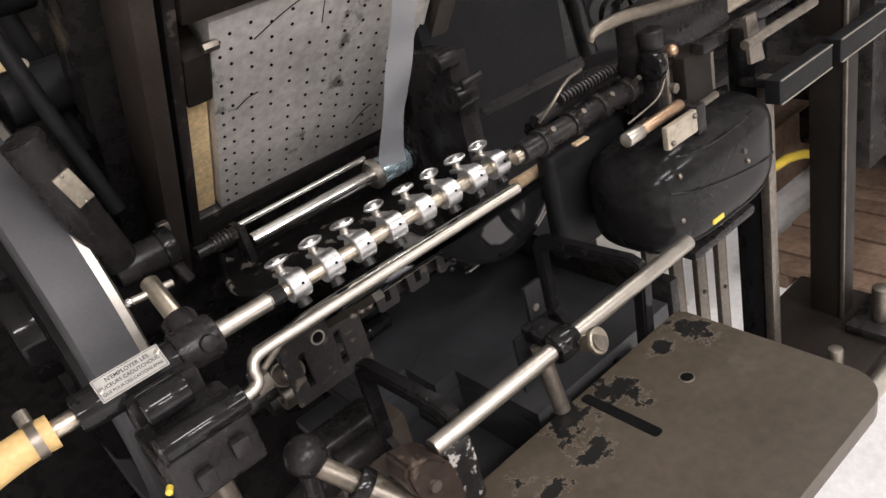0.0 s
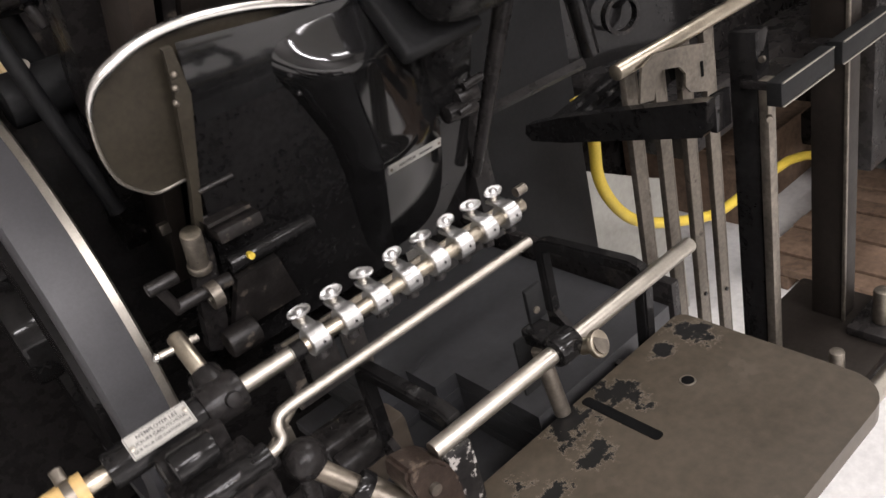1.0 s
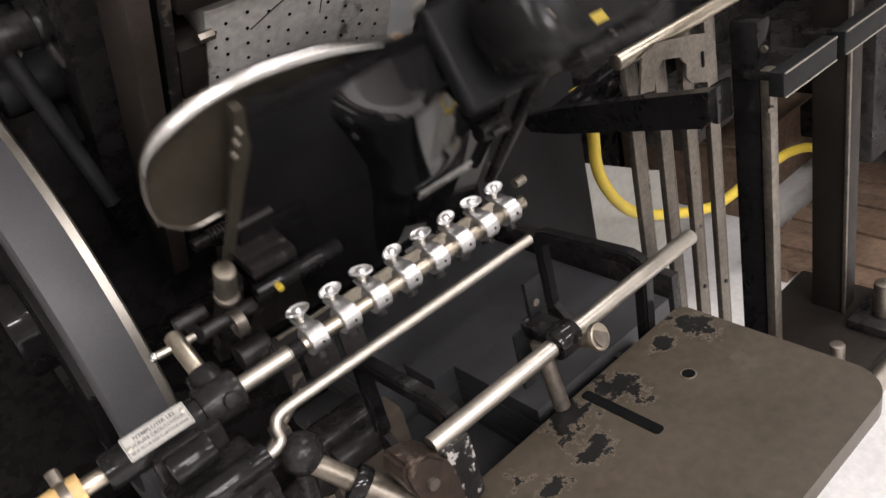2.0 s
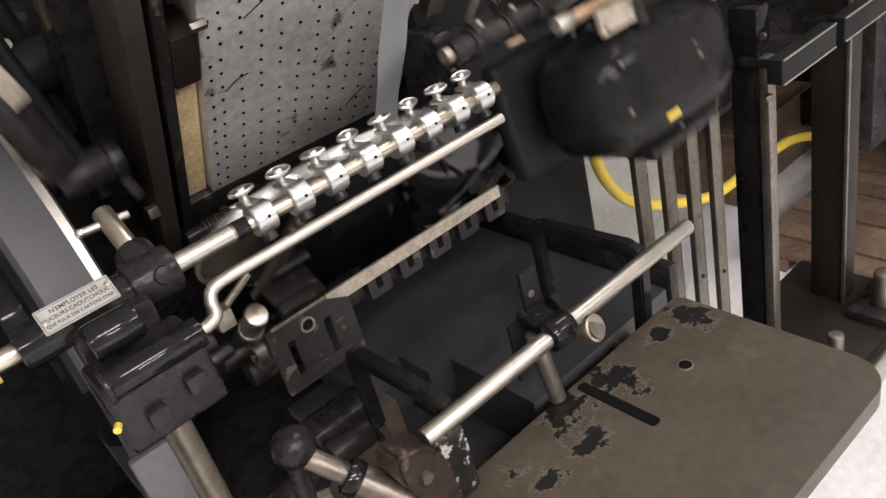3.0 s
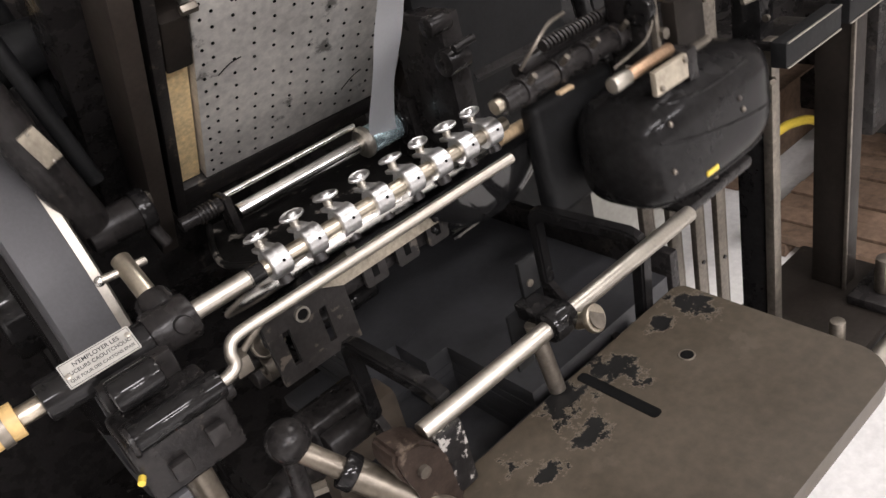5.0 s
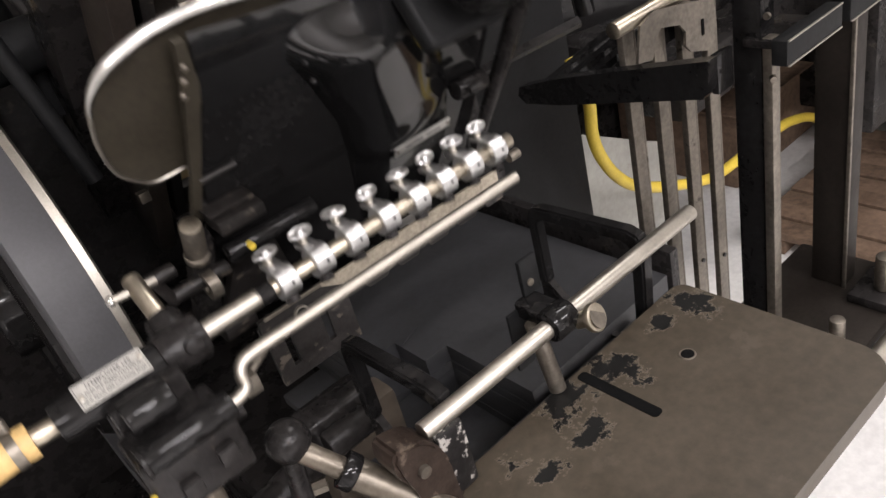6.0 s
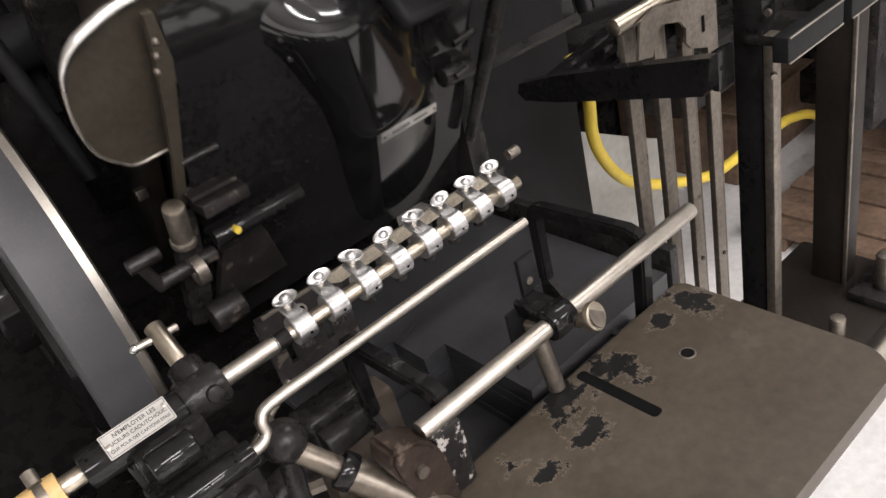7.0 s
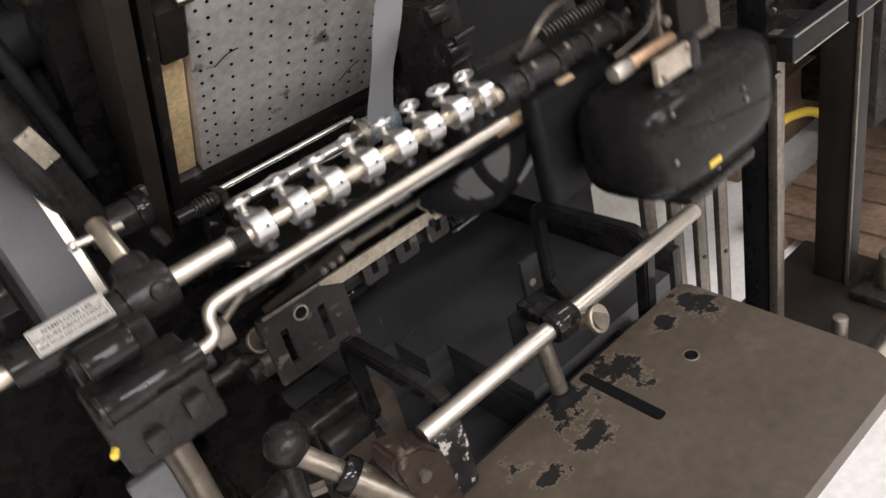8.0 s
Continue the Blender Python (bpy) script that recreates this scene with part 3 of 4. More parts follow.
def pile_guides():
    made = []
    rod = thing("guide_rail", "round yellowed steel rail carrying the guide slats", "rail")
    part("rail", cyl((0.592, 0.50, 0.943), (1.05, 0.50, 0.943), 0.0085, bevel=0.001), BRASSY, rod)
    for i, x in enumerate((0.619, 0.666, 0.7135, 0.760)):
        s = thing("pile_guide", "upright dull steel pile guide slat", "guide slat", (x, 0.507, 0), "pile guide slats")
        made.append(s)
        part("slat", box((-0.010, -0.004, 0.43), (0.007, 0.004, 0.935), 0.001), SLAT, s)
        part("flange", box((0.0072, -0.004, 0.43), (0.0100, 0.012, 0.935), 0.0008), SLAT, s)
        part("rivet", cyl((0, -0.004, 0.60 - 0.02 * (i % 2)), (0, -0.006, 0.60 - 0.02 * (i % 2)), 0.0028, n=12), WORN, s)
    h = thing("hook_plate", "bent dull steel hook plate hung on the rail", "hook plate")
    outline = [(0.608, 0.905), (0.617, 0.940), (0.639, 0.947), (0.702, 0.934), (0.734, 0.925), (0.743, 0.912), (0.740, 0.876), (0.728, 0.872), (0.696, 0.883), (0.687, 0.893), (0.689, 0.907), (0.679, 0.918), (0.650, 0.926), (0.639, 0.920), (0.631, 0.900)]
    part("plate", slab_bm(bmesh.new(), outline, (0, 0.4895, 0), (1, 0, 0), (0, 0, 1), 0.003), SLAT, h)
    part("slot", box((0.716, 0.4855, 0.893), (0.720, 0.4868, 0.910)), HOLE, h)
    b = thing("pile_bracket", "black ribbed bracket plate across the guide slats", "bracket")
    bm = bmesh.new()
    slab_bm(bm, [(0.640, 0.861), (0.630, 0.853), (0.58, 0.858), (0.402, 0.889), (0.396, 0.897), (0.394, 0.926), (0.50, 0.905), (0.58, 0.888), (0.636, 0.872)], (0.585, 0, 0), (0, 1, 0), (0, 0, 1), 0.014)
    bmesh.ops.bevel(bm, geom=[e for e in bm.edges if e.calc_face_angle(0) > 1.0], offset=0.002, segments=2, affect="EDGES")
    part("face_plate", bm, BLACK, b)
    part("end_plate", box((0.600, 0.395, 0.888), (0.625, 0.402, 0.925), 0.001), BLACK, b)
    for i in range(4):
        y = 0.615 - i * 0.030
        part("rib", slab_bm(bmesh.new(), [(0.600, 0.0), (0.74, 0.012), (0.74, 0.030), (0.600, 0.012)], (0, y, 0.862 + i * 0.0065), (1, 0, 0), (0, 0.1, 0.995), 0.012), BLACK, b)
    # the whole group stands a quarter further off, and is larger by as much
    for ob in made + [rod, h, b]:
        enlarge(ob, 1.25)
        ob.location = Vector((ob.location.x * 1.25, ob.location.y * 1.25, -0.30))


def posts():
    f = thing("feeder_post", "black iron upright post of the feeder", "post")
    part("post", box((0.80, 0.470, 0.30), (0.83, 0.507, 0.915), 0.006), BLACK, f)
    part("edge_strip", box((0.797, 0.456, 0.30), (0.814, 0.4685, 0.86), 0.002), SLAT, f)
    part("bolt", cyl((0.800, 0.458, 0.815), (0.792, 0.452, 0.815), 0.004, n=6), SLAT, f)
    part("screw", cyl((0.800, 0.462, 0.885), (0.796, 0.462, 0.885), 0.004, n=12), SLAT, f)
    g = thing("rear_post", "brown-black iron rear post of the feeder", "post")
    part("post", box((0.95, 0.437, 0.43), (0.985, 0.485, 1.35), 0.003), DARKPOST, g)
    part("edge", box((0.947, 0.4345, 0.43), (0.9515, 0.4395, 1.05), 0.001), SLAT, g)
    for x0, x1, z0 in ((0.758, 0.876, 0.847), (0.895, 1.03, 0.845)):
        b = thing("stop_block", "black rectangular stop block with worn bright edges", "block", group="stop blocks")
        part("block", box((x0, 0.418, z0), (x1, 0.436, z0 + 0.028), 0.002), CHARCOAL, b)
        for z in (z0 + 0.0005, z0 + 0.0275):
            part("worn_edge", box((x0 + 0.002, 0.4168, z - 0.0008), (x1 - 0.002, 0.4185, z + 0.0008)), STEEL, b, "bright worn edge")
        part("web", box((x0 + 0.035, 0.437, z0 + 0.002), (x1, 0.49, z0 + 0.012), 0.003), CAST, b)
    base = thing("feeder_stand", "dark iron stand of the feeder with bolts", "stand")
    part("plate", box((0.62, 0.36, 0.40), (1.03, 0.54, 0.43), 0.006), DARKPOST, base)
    part("bolt", cyl((0.835, 0.392, 0.43), (0.835, 0.392, 0.47), 0.010, n=12, bevel=0.002), SLAT, base)
    part("bar", cyl((0.80, 0.345, 0.415), (1.4, 0.345, 0.415), 0.013), STEEL, base)
    part("bracket", box((0.92, 0.36, 0.43), (1.03, 0.42, 0.445), 0.004), CAST, base)
    part("stud", cyl((0.955, 0.385, 0.445), (0.955, 0.385, 0.50), 0.013, n=16, bevel=0.003), SLAT, base)
    part("stud_arm", cyl((0.955, 0.385, 0.495), (1.00, 0.372, 0.455), 0.008), STEEL, base)


def background():
    pts = smooth_line([(0.985, 0.93, 0.72), (0.982, 0.90, 0.654), (0.980, 0.90, 0.578), (0.996, 0.90, 0.523), (1.031, 0.90, 0.467), (1.084, 0.90, 0.418), (1.181, 0.90, 0.366), (1.315, 0.90, 0.312), (1.394, 0.90, 0.299), (1.514, 0.90, 0.301), (1.616, 0.90, 0.294), (1.678, 0.90, 0.285), (1.784, 0.90, 0.245), (1.9, 0.88, 0.15)], 6)
    solid("yellow_hose", tube_bm(bmesh.new(), pts, 0.0115, 14), YELLOW, "yellow rubber hose hanging in a loop behind the slats", "hose")
    board = thing("leaning_board", "dirty white board leaning behind the feeder", "board")
    bm = slab_bm(bmesh.new(), [(1.062, 0.0), (1.36, 0.0), (1.36, 0.36), (1.28, 0.40), (1.062, 0.52)], (0, 1.02, 0.0), (1, 0, 0), (0, 0.02, 1), 0.012)
    part("sheet", bm, BOARD, board)
    m = thing("second_press", "dark oily machine standing behind the feeder", "machine")
    part("body", box((1.25, 1.52, 0.0), (2.4, 2.4, 1.9), 0.04), CAST, m)
    part("arm", box((1.16, 1.0, 0.55), (1.9, 1.5, 0.66), 0.03), CAST, m)
    part("wheel", revolve_bm(bmesh.new(), [(-0.03, 0.03), (0.03, 0.03), (0.03, 0.20), (-0.03, 0.20)], 48), BLACK, m).matrix_basis = pose(1.34, 1.12, 0.80, 0, 0, 70)
    part("wheel_ring", revolve_bm(bmesh.new(), [(-0.01, 0.034), (0.01, 0.034), (0.01, 0.042), (-0.01, 0.042)], 32), CAST, m).matrix_basis = pose(1.30, 1.065, 0.765, 0, 0, 70)
    part("guard_arm", tube_bm(bmesh.new(), smooth_line([(1.06, 1.0, 1.0), (1.12, 1.02, 0.85), (1.14, 1.02, 0.74)], 5), 0.02, 10), BLACK, m)
    part("leg", box((1.95, 0.62, 0.0), (2.05, 0.72, 1.5), 0.01), CAST, m)
    part("cross_bar", box((1.2, 0.86, 0.50), (2.4, 0.98, 0.62), 0.02), CAST, m)
    part("cabinet", box((2.1, 0.30, 0.10), (2.8, 1.5, 1.7), 0.03), CAST, m)
    part("panel", box((1.55, 0.66, 0.35), (2.05, 0.70, 0.95), 0.01), CAST, m)
    part("rod", cyl((1.45, 0.50, 0.28), (1.62, 0.56, 0.62), 0.010), STEEL, m)
    part("rod", cyl((1.50, 0.52, 0.36), (1.70, 0.62, 0.46), 0.008), SLAT, m)
    c = thing("cardboard_box", "brown worn cardboard box lying on the floor", "box")
    part("side", box((1.76, 1.10, 0.0), (2.3, 1.50, 0.24), 0.01), CARD, c)
    part("flap", box((1.72, 1.06, 0.242), (2.28, 1.30, 0.248), 0.002), CARD, c)
    d = thing("wooden_pallet", "worn red-brown boards on the floor", "pallet")
    for i in range(9):
        part("board", box((1.53 + i * 0.065, 0.40, 0.04), (1.59 + i * 0.065, 0.93, 0.062 + 0.004 * (i % 2)), 0.003), CARD, d)
    for y in (0.44, 0.84):
        part("bearer", box((1.53, y, 0.0), (2.11, y + 0.07, 0.038), 0.003), CARD, d)


def crank_joint():
    j = thing("ball_lever", "black ball-ended lever with a yellowed steel shaft", "lever")
    part("ball", ball_bm(bmesh.new(), (0.138, 0.460, 0.812), 0.017, n=28), CAST, j, "worn black ball end")
    part("neck", cyl((0.141, 0.454, 0.804), (0.160, 0.432, 0.780), 0.0085, bevel=0.001), OILY, j)
    part("collar", cyl((0.158, 0.434, 0.783), (0.164, 0.427, 0.775), 0.0145, n=32, bevel=0.002), BLACK, j, "glossy black collar ring")
    part("shaft", cyl((0.163, 0.429, 0.777), (0.215, 0.372, 0.71), 0.0125, n=28, bevel=0.002), OILY, j)
    part("stem", cyl((0.136, 0.462, 0.80), (0.128, 0.47, 0.70), 0.008), CAST, j)
    k = thing("under_lever", "black cast lever block under the slotted rail", "lever")
    bm = bmesh.new()
    box_bm(bm, (0.19, 0.585, 0.655), (0.27, 0.625, 0.70), 0.012, 3)
    part("block", bm, CAST, k)
    part("nose", cyl((0.200, 0.58, 0.672), (0.252, 0.58, 0.672), 0.016, bevel=0.003), CAST, k)
    part("column", box((0.200, 0.60, 0.40), (0.300, 0.64, 0.662), 0.008), TABLE, k, "brown-painted column")
    part("lug", cyl((0.10, 0.57, 0.66), (0.19, 0.58, 0.67), 0.018, bevel=0.003), CAST, k)
    part("screw", cyl((0.165, 0.556, 0.664), (0.178, 0.550, 0.664), 0.007, n=6), SLAT, k)


def slotted_rail():
    r = thing("slotted_rail", "dark slotted iron rail under the sucker bar", "rail")
    part("rail", box((0.205, 0.610, 0.8105), (0.292, 0.6125, 0.8145), 0.0008), SLAT, r, "thin worn steel rail")
    part("band", slab_bm(bmesh.new(), [(0.268, 0.8105), (0.290, 0.800), (0.505, 0.801), (0.505, 0.8145), (0.268, 0.8145)], (0, 0.6124, 0), (1, 0, 0), (0, 0, 1), 0.003), BEIGE, r, "yellowed worn steel band")
    # the plate with two slots and a round hole, cut through
    x0, x1 = 0.200, 0.292
    for a, c in (((x0, 0.735), (x1, 0.750)), ((x0, 0.790), (x1, 0.812)), ((x0, 0.750), (0.216, 0.790)), ((0.224, 0.750), (0.258, 0.790)), ((0.266, 0.750), (x1, 0.790))):
        part("plate_web", box((a[0], 0.613, a[1]), (c[0], 0.618, c[1])), WORN, r)
    part("hole_ring", revolve_bm(bmesh.new(), [(0, 0.006), (0.003, 0.006), (0.003, 0.008), (0, 0.008)], 24), STEEL, r).matrix_basis = pose(0.241, 0.613, 0.797, 0, 0, -90)
    part("hole", cyl((0.241, 0.6125, 0.797), (0.241, 0.6118, 0.797), 0.006, n=20), HOLE, r)
    for x in (0.33, 0.372, 0.414, 0.456, 0.498):
        part("tab", slab_bm(bmesh.new(), rounded(-0.014, -0.036, 0.014, 0.0, 0.004), (x, 0.618, 0.812), (1, 0, 0), (0, 0, 1), 0.004), WORN, r)
        part("slot", box((x - 0.0035, 0.6130, 0.785), (x + 0.0035, 0.6138, 0.803)), HOLE, r)
    part("backing", box((0.20, 0.624, 0.776), (0.53, 0.630, 0.80), 0.003), CAST, r)
    part("end_screw", cyl((0.53, 0.615, 0.815), (0.545, 0.615, 0.815), 0.006, n=12), SLAT, r)


press_body()
bed()
foil_feed()
flywheel()
feed_table()
clamp_rod()
guide_hoop(0.49)
guide_hoop(0.245)
tray()
pile_guides()
posts()
background()
crank_joint()
slotted_rail()

# ---- moving: the platen ----
UP, OUT = Vector((0, -0.319, 0.948)), Vector((0, -0.948, -0.319))


def P(x, s, o):
    """A place on the closed platen: along the bar, up its slope, out towards the feeder; seen from the pivot."""
    return Vector((x, 0.748, 1.061)) + UP * s + OUT * o - PIVOT


def platen_body():
    p = thing("platen", "glossy black swinging platen with a chrome-edged guard", "platen", tuple(PIVOT))
    edge = [(0.240, -0.121), (0.2282, -0.1207), (0.2026, -0.1207), (0.1873, -0.1101), (0.1703, -0.0882), (0.1627, -0.051), (0.1643, -0.0145), (0.1691, 0.004), (0.1814, 0.020), (0.2039, 0.0325), (0.2309, 0.0415), (0.2682, 0.0445), (0.3142, 0.0404), (0.36, 0.031), (0.42, 0.012), (0.48, -0.008)]
    g = part("guard", slab_bm(bmesh.new(), edge + [(0.48, -0.05), (0.30, -0.118)], P(0, 0, 0.001), (1, 0, 0), UP, -0.002), OLIVE, p, "olive-painted rounded guard plate")
    part("guard_bead", tube_bm(bmesh.new(), smooth_line([P(a, b, 0.001) for a, b in edge[:-1]], 6), 0.0020, 8), STEEL, p)
    line = smooth_line([P(a, b, 0.003) for a, b in edge[6:-1]], 6)
    part("guard_rim", tube_bm(bmesh.new(), line, [0.0015 + 0.0045 * min(1, i / 14) for i in range(len(line))], 12), CHROME, p, "bright chrome edge of the guard")
    part("tape_patch", cyl(P(0.430, 0.008, 0.001), P(0.480, -0.010, 0.001), 0.0062), TAN, p, "tan tape wrapped round the edge")
    hs = part("hinge_strip", slab_bm(bmesh.new(), [(0.2205, -0.176), (0.2305, -0.178), (0.2545, -0.016), (0.2480, 0.034), (0.2390, 0.034), (0.2385, -0.010), (0.2290, -0.121)], P(0, 0, 0.0135), (1, 0, 0), UP, 0.007), OLIVE, p, "dull olive hinge strip")
    for s in (-0.0196, -0.0045, 0.0088):
        part("screw", ball_bm(bmesh.new(), P(0.2412 + s * 0.18, s, 0.0205), 0.0036, n=12), SLAT, hs)
    part("panel", slab_bm(bmesh.new(), rounded(0.240, -0.40, 0.63, -0.050, [0.03, 0.01, 0.002, 0.002]), P(0, 0, 0.006), (1, 0, 0), UP, 0.012), BLACK, p, "flat glossy black cover panel")
    # the panel's top rolls back to the guard
    bm = bmesh.new()
    grid = []
    for i in range(41):
        x = 0.254 + 0.37 * i / 40
        top = 0.034 - 0.0010 * i
        grid.append([bm.verts.new(P(x, top + (-0.052 - top) * k / 16, 0.0182 - 0.0045 * (1 - k / 16) ** 3)) for k in range(17)])
    for a, b in zip(grid, grid[1:]):
        for k in range(16):
            bm.faces.new((a[k], a[k + 1], b[k + 1], b[k]))
    part("rolled_edge", bm, GLOSSY, p)
    # the fender: a broad head that slopes up and back, and a rounded band with a step that runs down from it
    bm = bmesh.new()
    ns, nu = 110, 56
    grid = []

    def along(s, table):
        xs, ys = [-a for a, b in table], [b for a, b in table]
        return sum(float(np.interp(-s + e * 0.004, xs, ys)) for e in range(-4, 5)) / 9

    for i in range(ns + 1):
        k = i / ns
        s = 0.020 - 0.43 * k
        d = 0.020 - s
        edge_l = along(s, ((0.03, 0.325), (-0.035, 0.335), (-0.088, 0.372), (-0.147, 0.403), (-0.201, 0.417), (-0.42, 0.45)))
        xc = along(s, ((0.03, 0.405), (-0.035, 0.416), (-0.088, 0.428), (-0.147, 0.445), (-0.201, 0.460), (-0.42, 0.49)))
        edge_r = along(s, ((0.03, 0.50), (-0.035, 0.53), (-0.09, 0.565), (-0.23, 0.60), (-0.42, 0.625)))
        q = min(1.0, d / 0.064)
        cap = 0.051 * q * q * (3 - 2 * q)
        fade = min(1.0, max(0.0, (s + 0.41) / 0.26))
        h = cap * (1 - 0.18 * min(1.0, max(0.0, -s / 0.16))) * fade * (2 - fade)
        h += 0.004 * math.exp(-((s + 0.190) / 0.018) ** 2)
        soft = 1 / (1 + math.exp((-0.085 - s) / 0.012))
        row = []
        for j in range(nu + 1):
            u = 2 * j / nu - 1
            q = max(0.0, 1 - u * u)
            x = xc + u * (xc - edge_l if u < 0 else edge_r - xc)
            f = soft * q + (1 - soft) * q ** (0.55 if u < 0 else 1.05)
            row.append(bm.verts.new(P(x, s, 0.008 + h * f)))
        grid.append(row)
    for a, b in zip(grid, grid[1:]):
        for j in range(nu):
            bm.faces.new((a[j], a[j + 1], b[j + 1], b[j]))
    part("fender", bm, GLOSSY, p, "rounded glossy black fender casting")
    part("strut", cyl(P(0.672, -0.05, 0.03), P(0.632, -0.31, 0.035), 0.013, 0.008, 16), CAST, p, "tapered black strut")
    part("strut_lug", cyl(P(0.575, -0.185, 0.03), P(0.625, -0.190, 0.03), 0.012, bevel=0.002), CAST, p)
    part("strut_pin", cyl(P(0.585, -0.178, 0.045), P(0.604, -0.175, 0.045), 0.004), WORN, p)
    for x, s in ((0.358, -0.036), (0.361, -0.055)):
        part("rivet", ball_bm(bmesh.new(), P(x, s, 0.013 - 0.42 * s), 0.004, n=14), BLACK, p)
    # hub cover, shaped where the open platen shows it
    bm = bmesh.new()
    bmesh.ops.create_uvsphere(bm, u_segments=64, v_segments=40, radius=1.0)
    hx, hy, hz, ha, hb, hc = 0.672, 0.487, 0.799, 0.120, 0.062, 0.066

    def front(x, z, lift=0.0):
        """The hub cover's face towards the feeder at x and z."""
        r = max(0.0, 1 - abs((z - hz) / hc) ** 4.0)
        u = max(0.0, 1 - (abs((x - hx) / ha) / max(0.02, r ** 0.35)) ** 4.0)
        return Vector((x, hy - hb * r ** 0.35 * u ** 0.32 - lift, z))

    for v in bm.verts:
        x, y, z = v.co
        ring = max(1e-6, math.hypot(x, y))
        c, d = x / ring, y / ring
        r = max(0.0, 1 - abs(z) ** 4.0) ** 0.35
        v.co = Vector((hx + ha * math.copysign(abs(c) ** 0.5, c) * r, hy + hb * math.copysign(abs(d) ** 0.64, d) * r, hz + hc * z))
    hub = part("hub_cover", open_local(bm), CASING, p, "rounded black hub cover with worn edges")
    for ends in ((0.580, 0.856, 0.730, 0.850), (0.575, 0.824, 0.765, 0.786), (0.585, 0.760, 0.745, 0.752)):
        line = [front(ends[0] + (ends[2] - ends[0]) * k / 8, ends[1] + (ends[3] - ends[1]) * k / 8 - 0.004 * math.sin(math.pi * k / 8)) for k in range(9)]
        part("hub_ridge", open_local(tube_bm(bmesh.new(), smooth_line(line, 4), 0.0018, 8)), CASING, hub, "raised worn rib round the casing")
    part("lower_lip", open_local(box((0.60, 0.430, 0.730), (0.72, 0.47, 0.742), 0.005)), CAST, hub)
    for x, z, m2 in ((0.695, 0.820, BROWN), (0.664, 0.742, SLAT), (0.590, 0.838, SLAT), (0.585, 0.79, SLAT), (0.70, 0.806, SLAT)):
        part("hub_screw", open_local(ball_bm(bmesh.new(), front(x, z), 0.0032, n=12)), m2, hub)
    mark = front(0.640, 0.764)
    part("yellow_mark", open_local(box((mark.x - 0.010, mark.y - 0.002, mark.z - 0.002), (mark.x + 0.010, mark.y + 0.003, mark.z + 0.0035), 0.001)), YELLOW, hub)
    # dark filler plate added so the gap beside the hub stays dark
    part("hub_arm", open_local(box((0.53, 0.550, 0.735), (0.66, 0.575, 0.868), 0.010, 3)), CHARCOAL, p, "dark plate added to fill the gap beside the hub cover")
    part("gripper_frame", open_local(box((0.640, 0.508, 0.895), (0.815, 0.535, 0.985), 0.006)), CAST, p)
    part("gripper_body", open_local(box((0.672, 0.474, 0.852), (0.722, 0.505, 0.928), 0.005)), DARKPOST, p, "dark brown gripper block")
    part("gripper_blade", open_local(tube_bm(bmesh.new(), smooth_line([(0.563, 0.500, 0.982), (0.572, 0.500, 0.990), (0.613, 0.500, 0.990), (0.665, 0.500, 0.982), (0.716, 0.500, 0.975), (0.82, 0.500, 0.962)], 5), [0.003 + 0.0035 * min(1, i / 8) for i in range(26)], 12)), OILY, p, "olive-grey worn gripper blade")
    part("leaf_wire", open_local(tube_bm(bmesh.new(), smooth_line([(0.552, 0.458, 0.908), (0.575, 0.456, 0.912), (0.600, 0.456, 0.917), (0.618, 0.460, 0.928)], 5), 0.0010, 8)), SLAT, p)
    # gripper gear on top of the hub
    gear = part("gripper_shaft", open_local(cyl((0.465, 0.520, 0.905), (0.665, 0.520, 0.905), 0.0115, bevel=0.002)), CAST, p, "black gripper shaft")
    part("shaft_end", open_local(cyl((0.456, 0.520, 0.905), (0.466, 0.520, 0.905), 0.007)), BRASSY, gear)
    for x in (0.490, 0.535, 0.580, 0.625):
        part("shaft_collar", open_local(cyl((x, 0.520, 0.905), (x + 0.010, 0.520, 0.905), 0.0145, n=20, bevel=0.001)), CAST, gear)
        part("set_screw", open_local(cyl((x + 0.005, 0.512, 0.912), (x + 0.005, 0.500, 0.922), 0.003, n=8)), SLAT, gear)
    part("clip", open_local(tube_bm(bmesh.new(), smooth_line([(0.497, 0.520, 0.925), (0.506, 0.505, 0.945), (0.528, 0.505, 0.957), (0.556, 0.510, 0.958)], 5), 0.0016, 8)), SLAT, p, "bright bent wire clip")
    part("yoke_ear", open_local(cyl((0.636, 0.492, 0.93), (0.648, 0.492, 0.93), 0.016, bevel=0.002)), BLACK, p)
    part("yoke_bolt", open_local(cyl((0.660, 0.49, 0.90), (0.660, 0.478, 0.90), 0.006, n=6)), SLAT, p)
    part("yoke_rib", open_local(box((0.651, 0.482, 0.872), (0.657, 0.492, 0.94), 0.002)), SLAT, p, "worn bright rib")
    part("yoke_dot", open_local(ball_bm(bmesh.new(), (0.672, 0.488, 0.936), 0.007, n=14)), COPPER, p)
    part("tail_bracket", open_local(box((0.735, 0.438, 0.915), (0.770, 0.46, 0.94), 0.003)), CAST, p)
    part("upper_shaft", open_local(cyl((0.52, 0.55, 0.912), (0.72, 0.55, 0.922), 0.008)), CAST, p)
    for k in range(16):
        part("spring_coil", open_local(cyl((0.545 + k * 0.0055, 0.535, 0.928), (0.548 + k * 0.0055, 0.535, 0.9285), 0.0065, n=12)), WORN, p)
    part("yoke", open_local(box((0.645, 0.49, 0.868), (0.685, 0.54, 0.945), 0.006)), CAST, p)
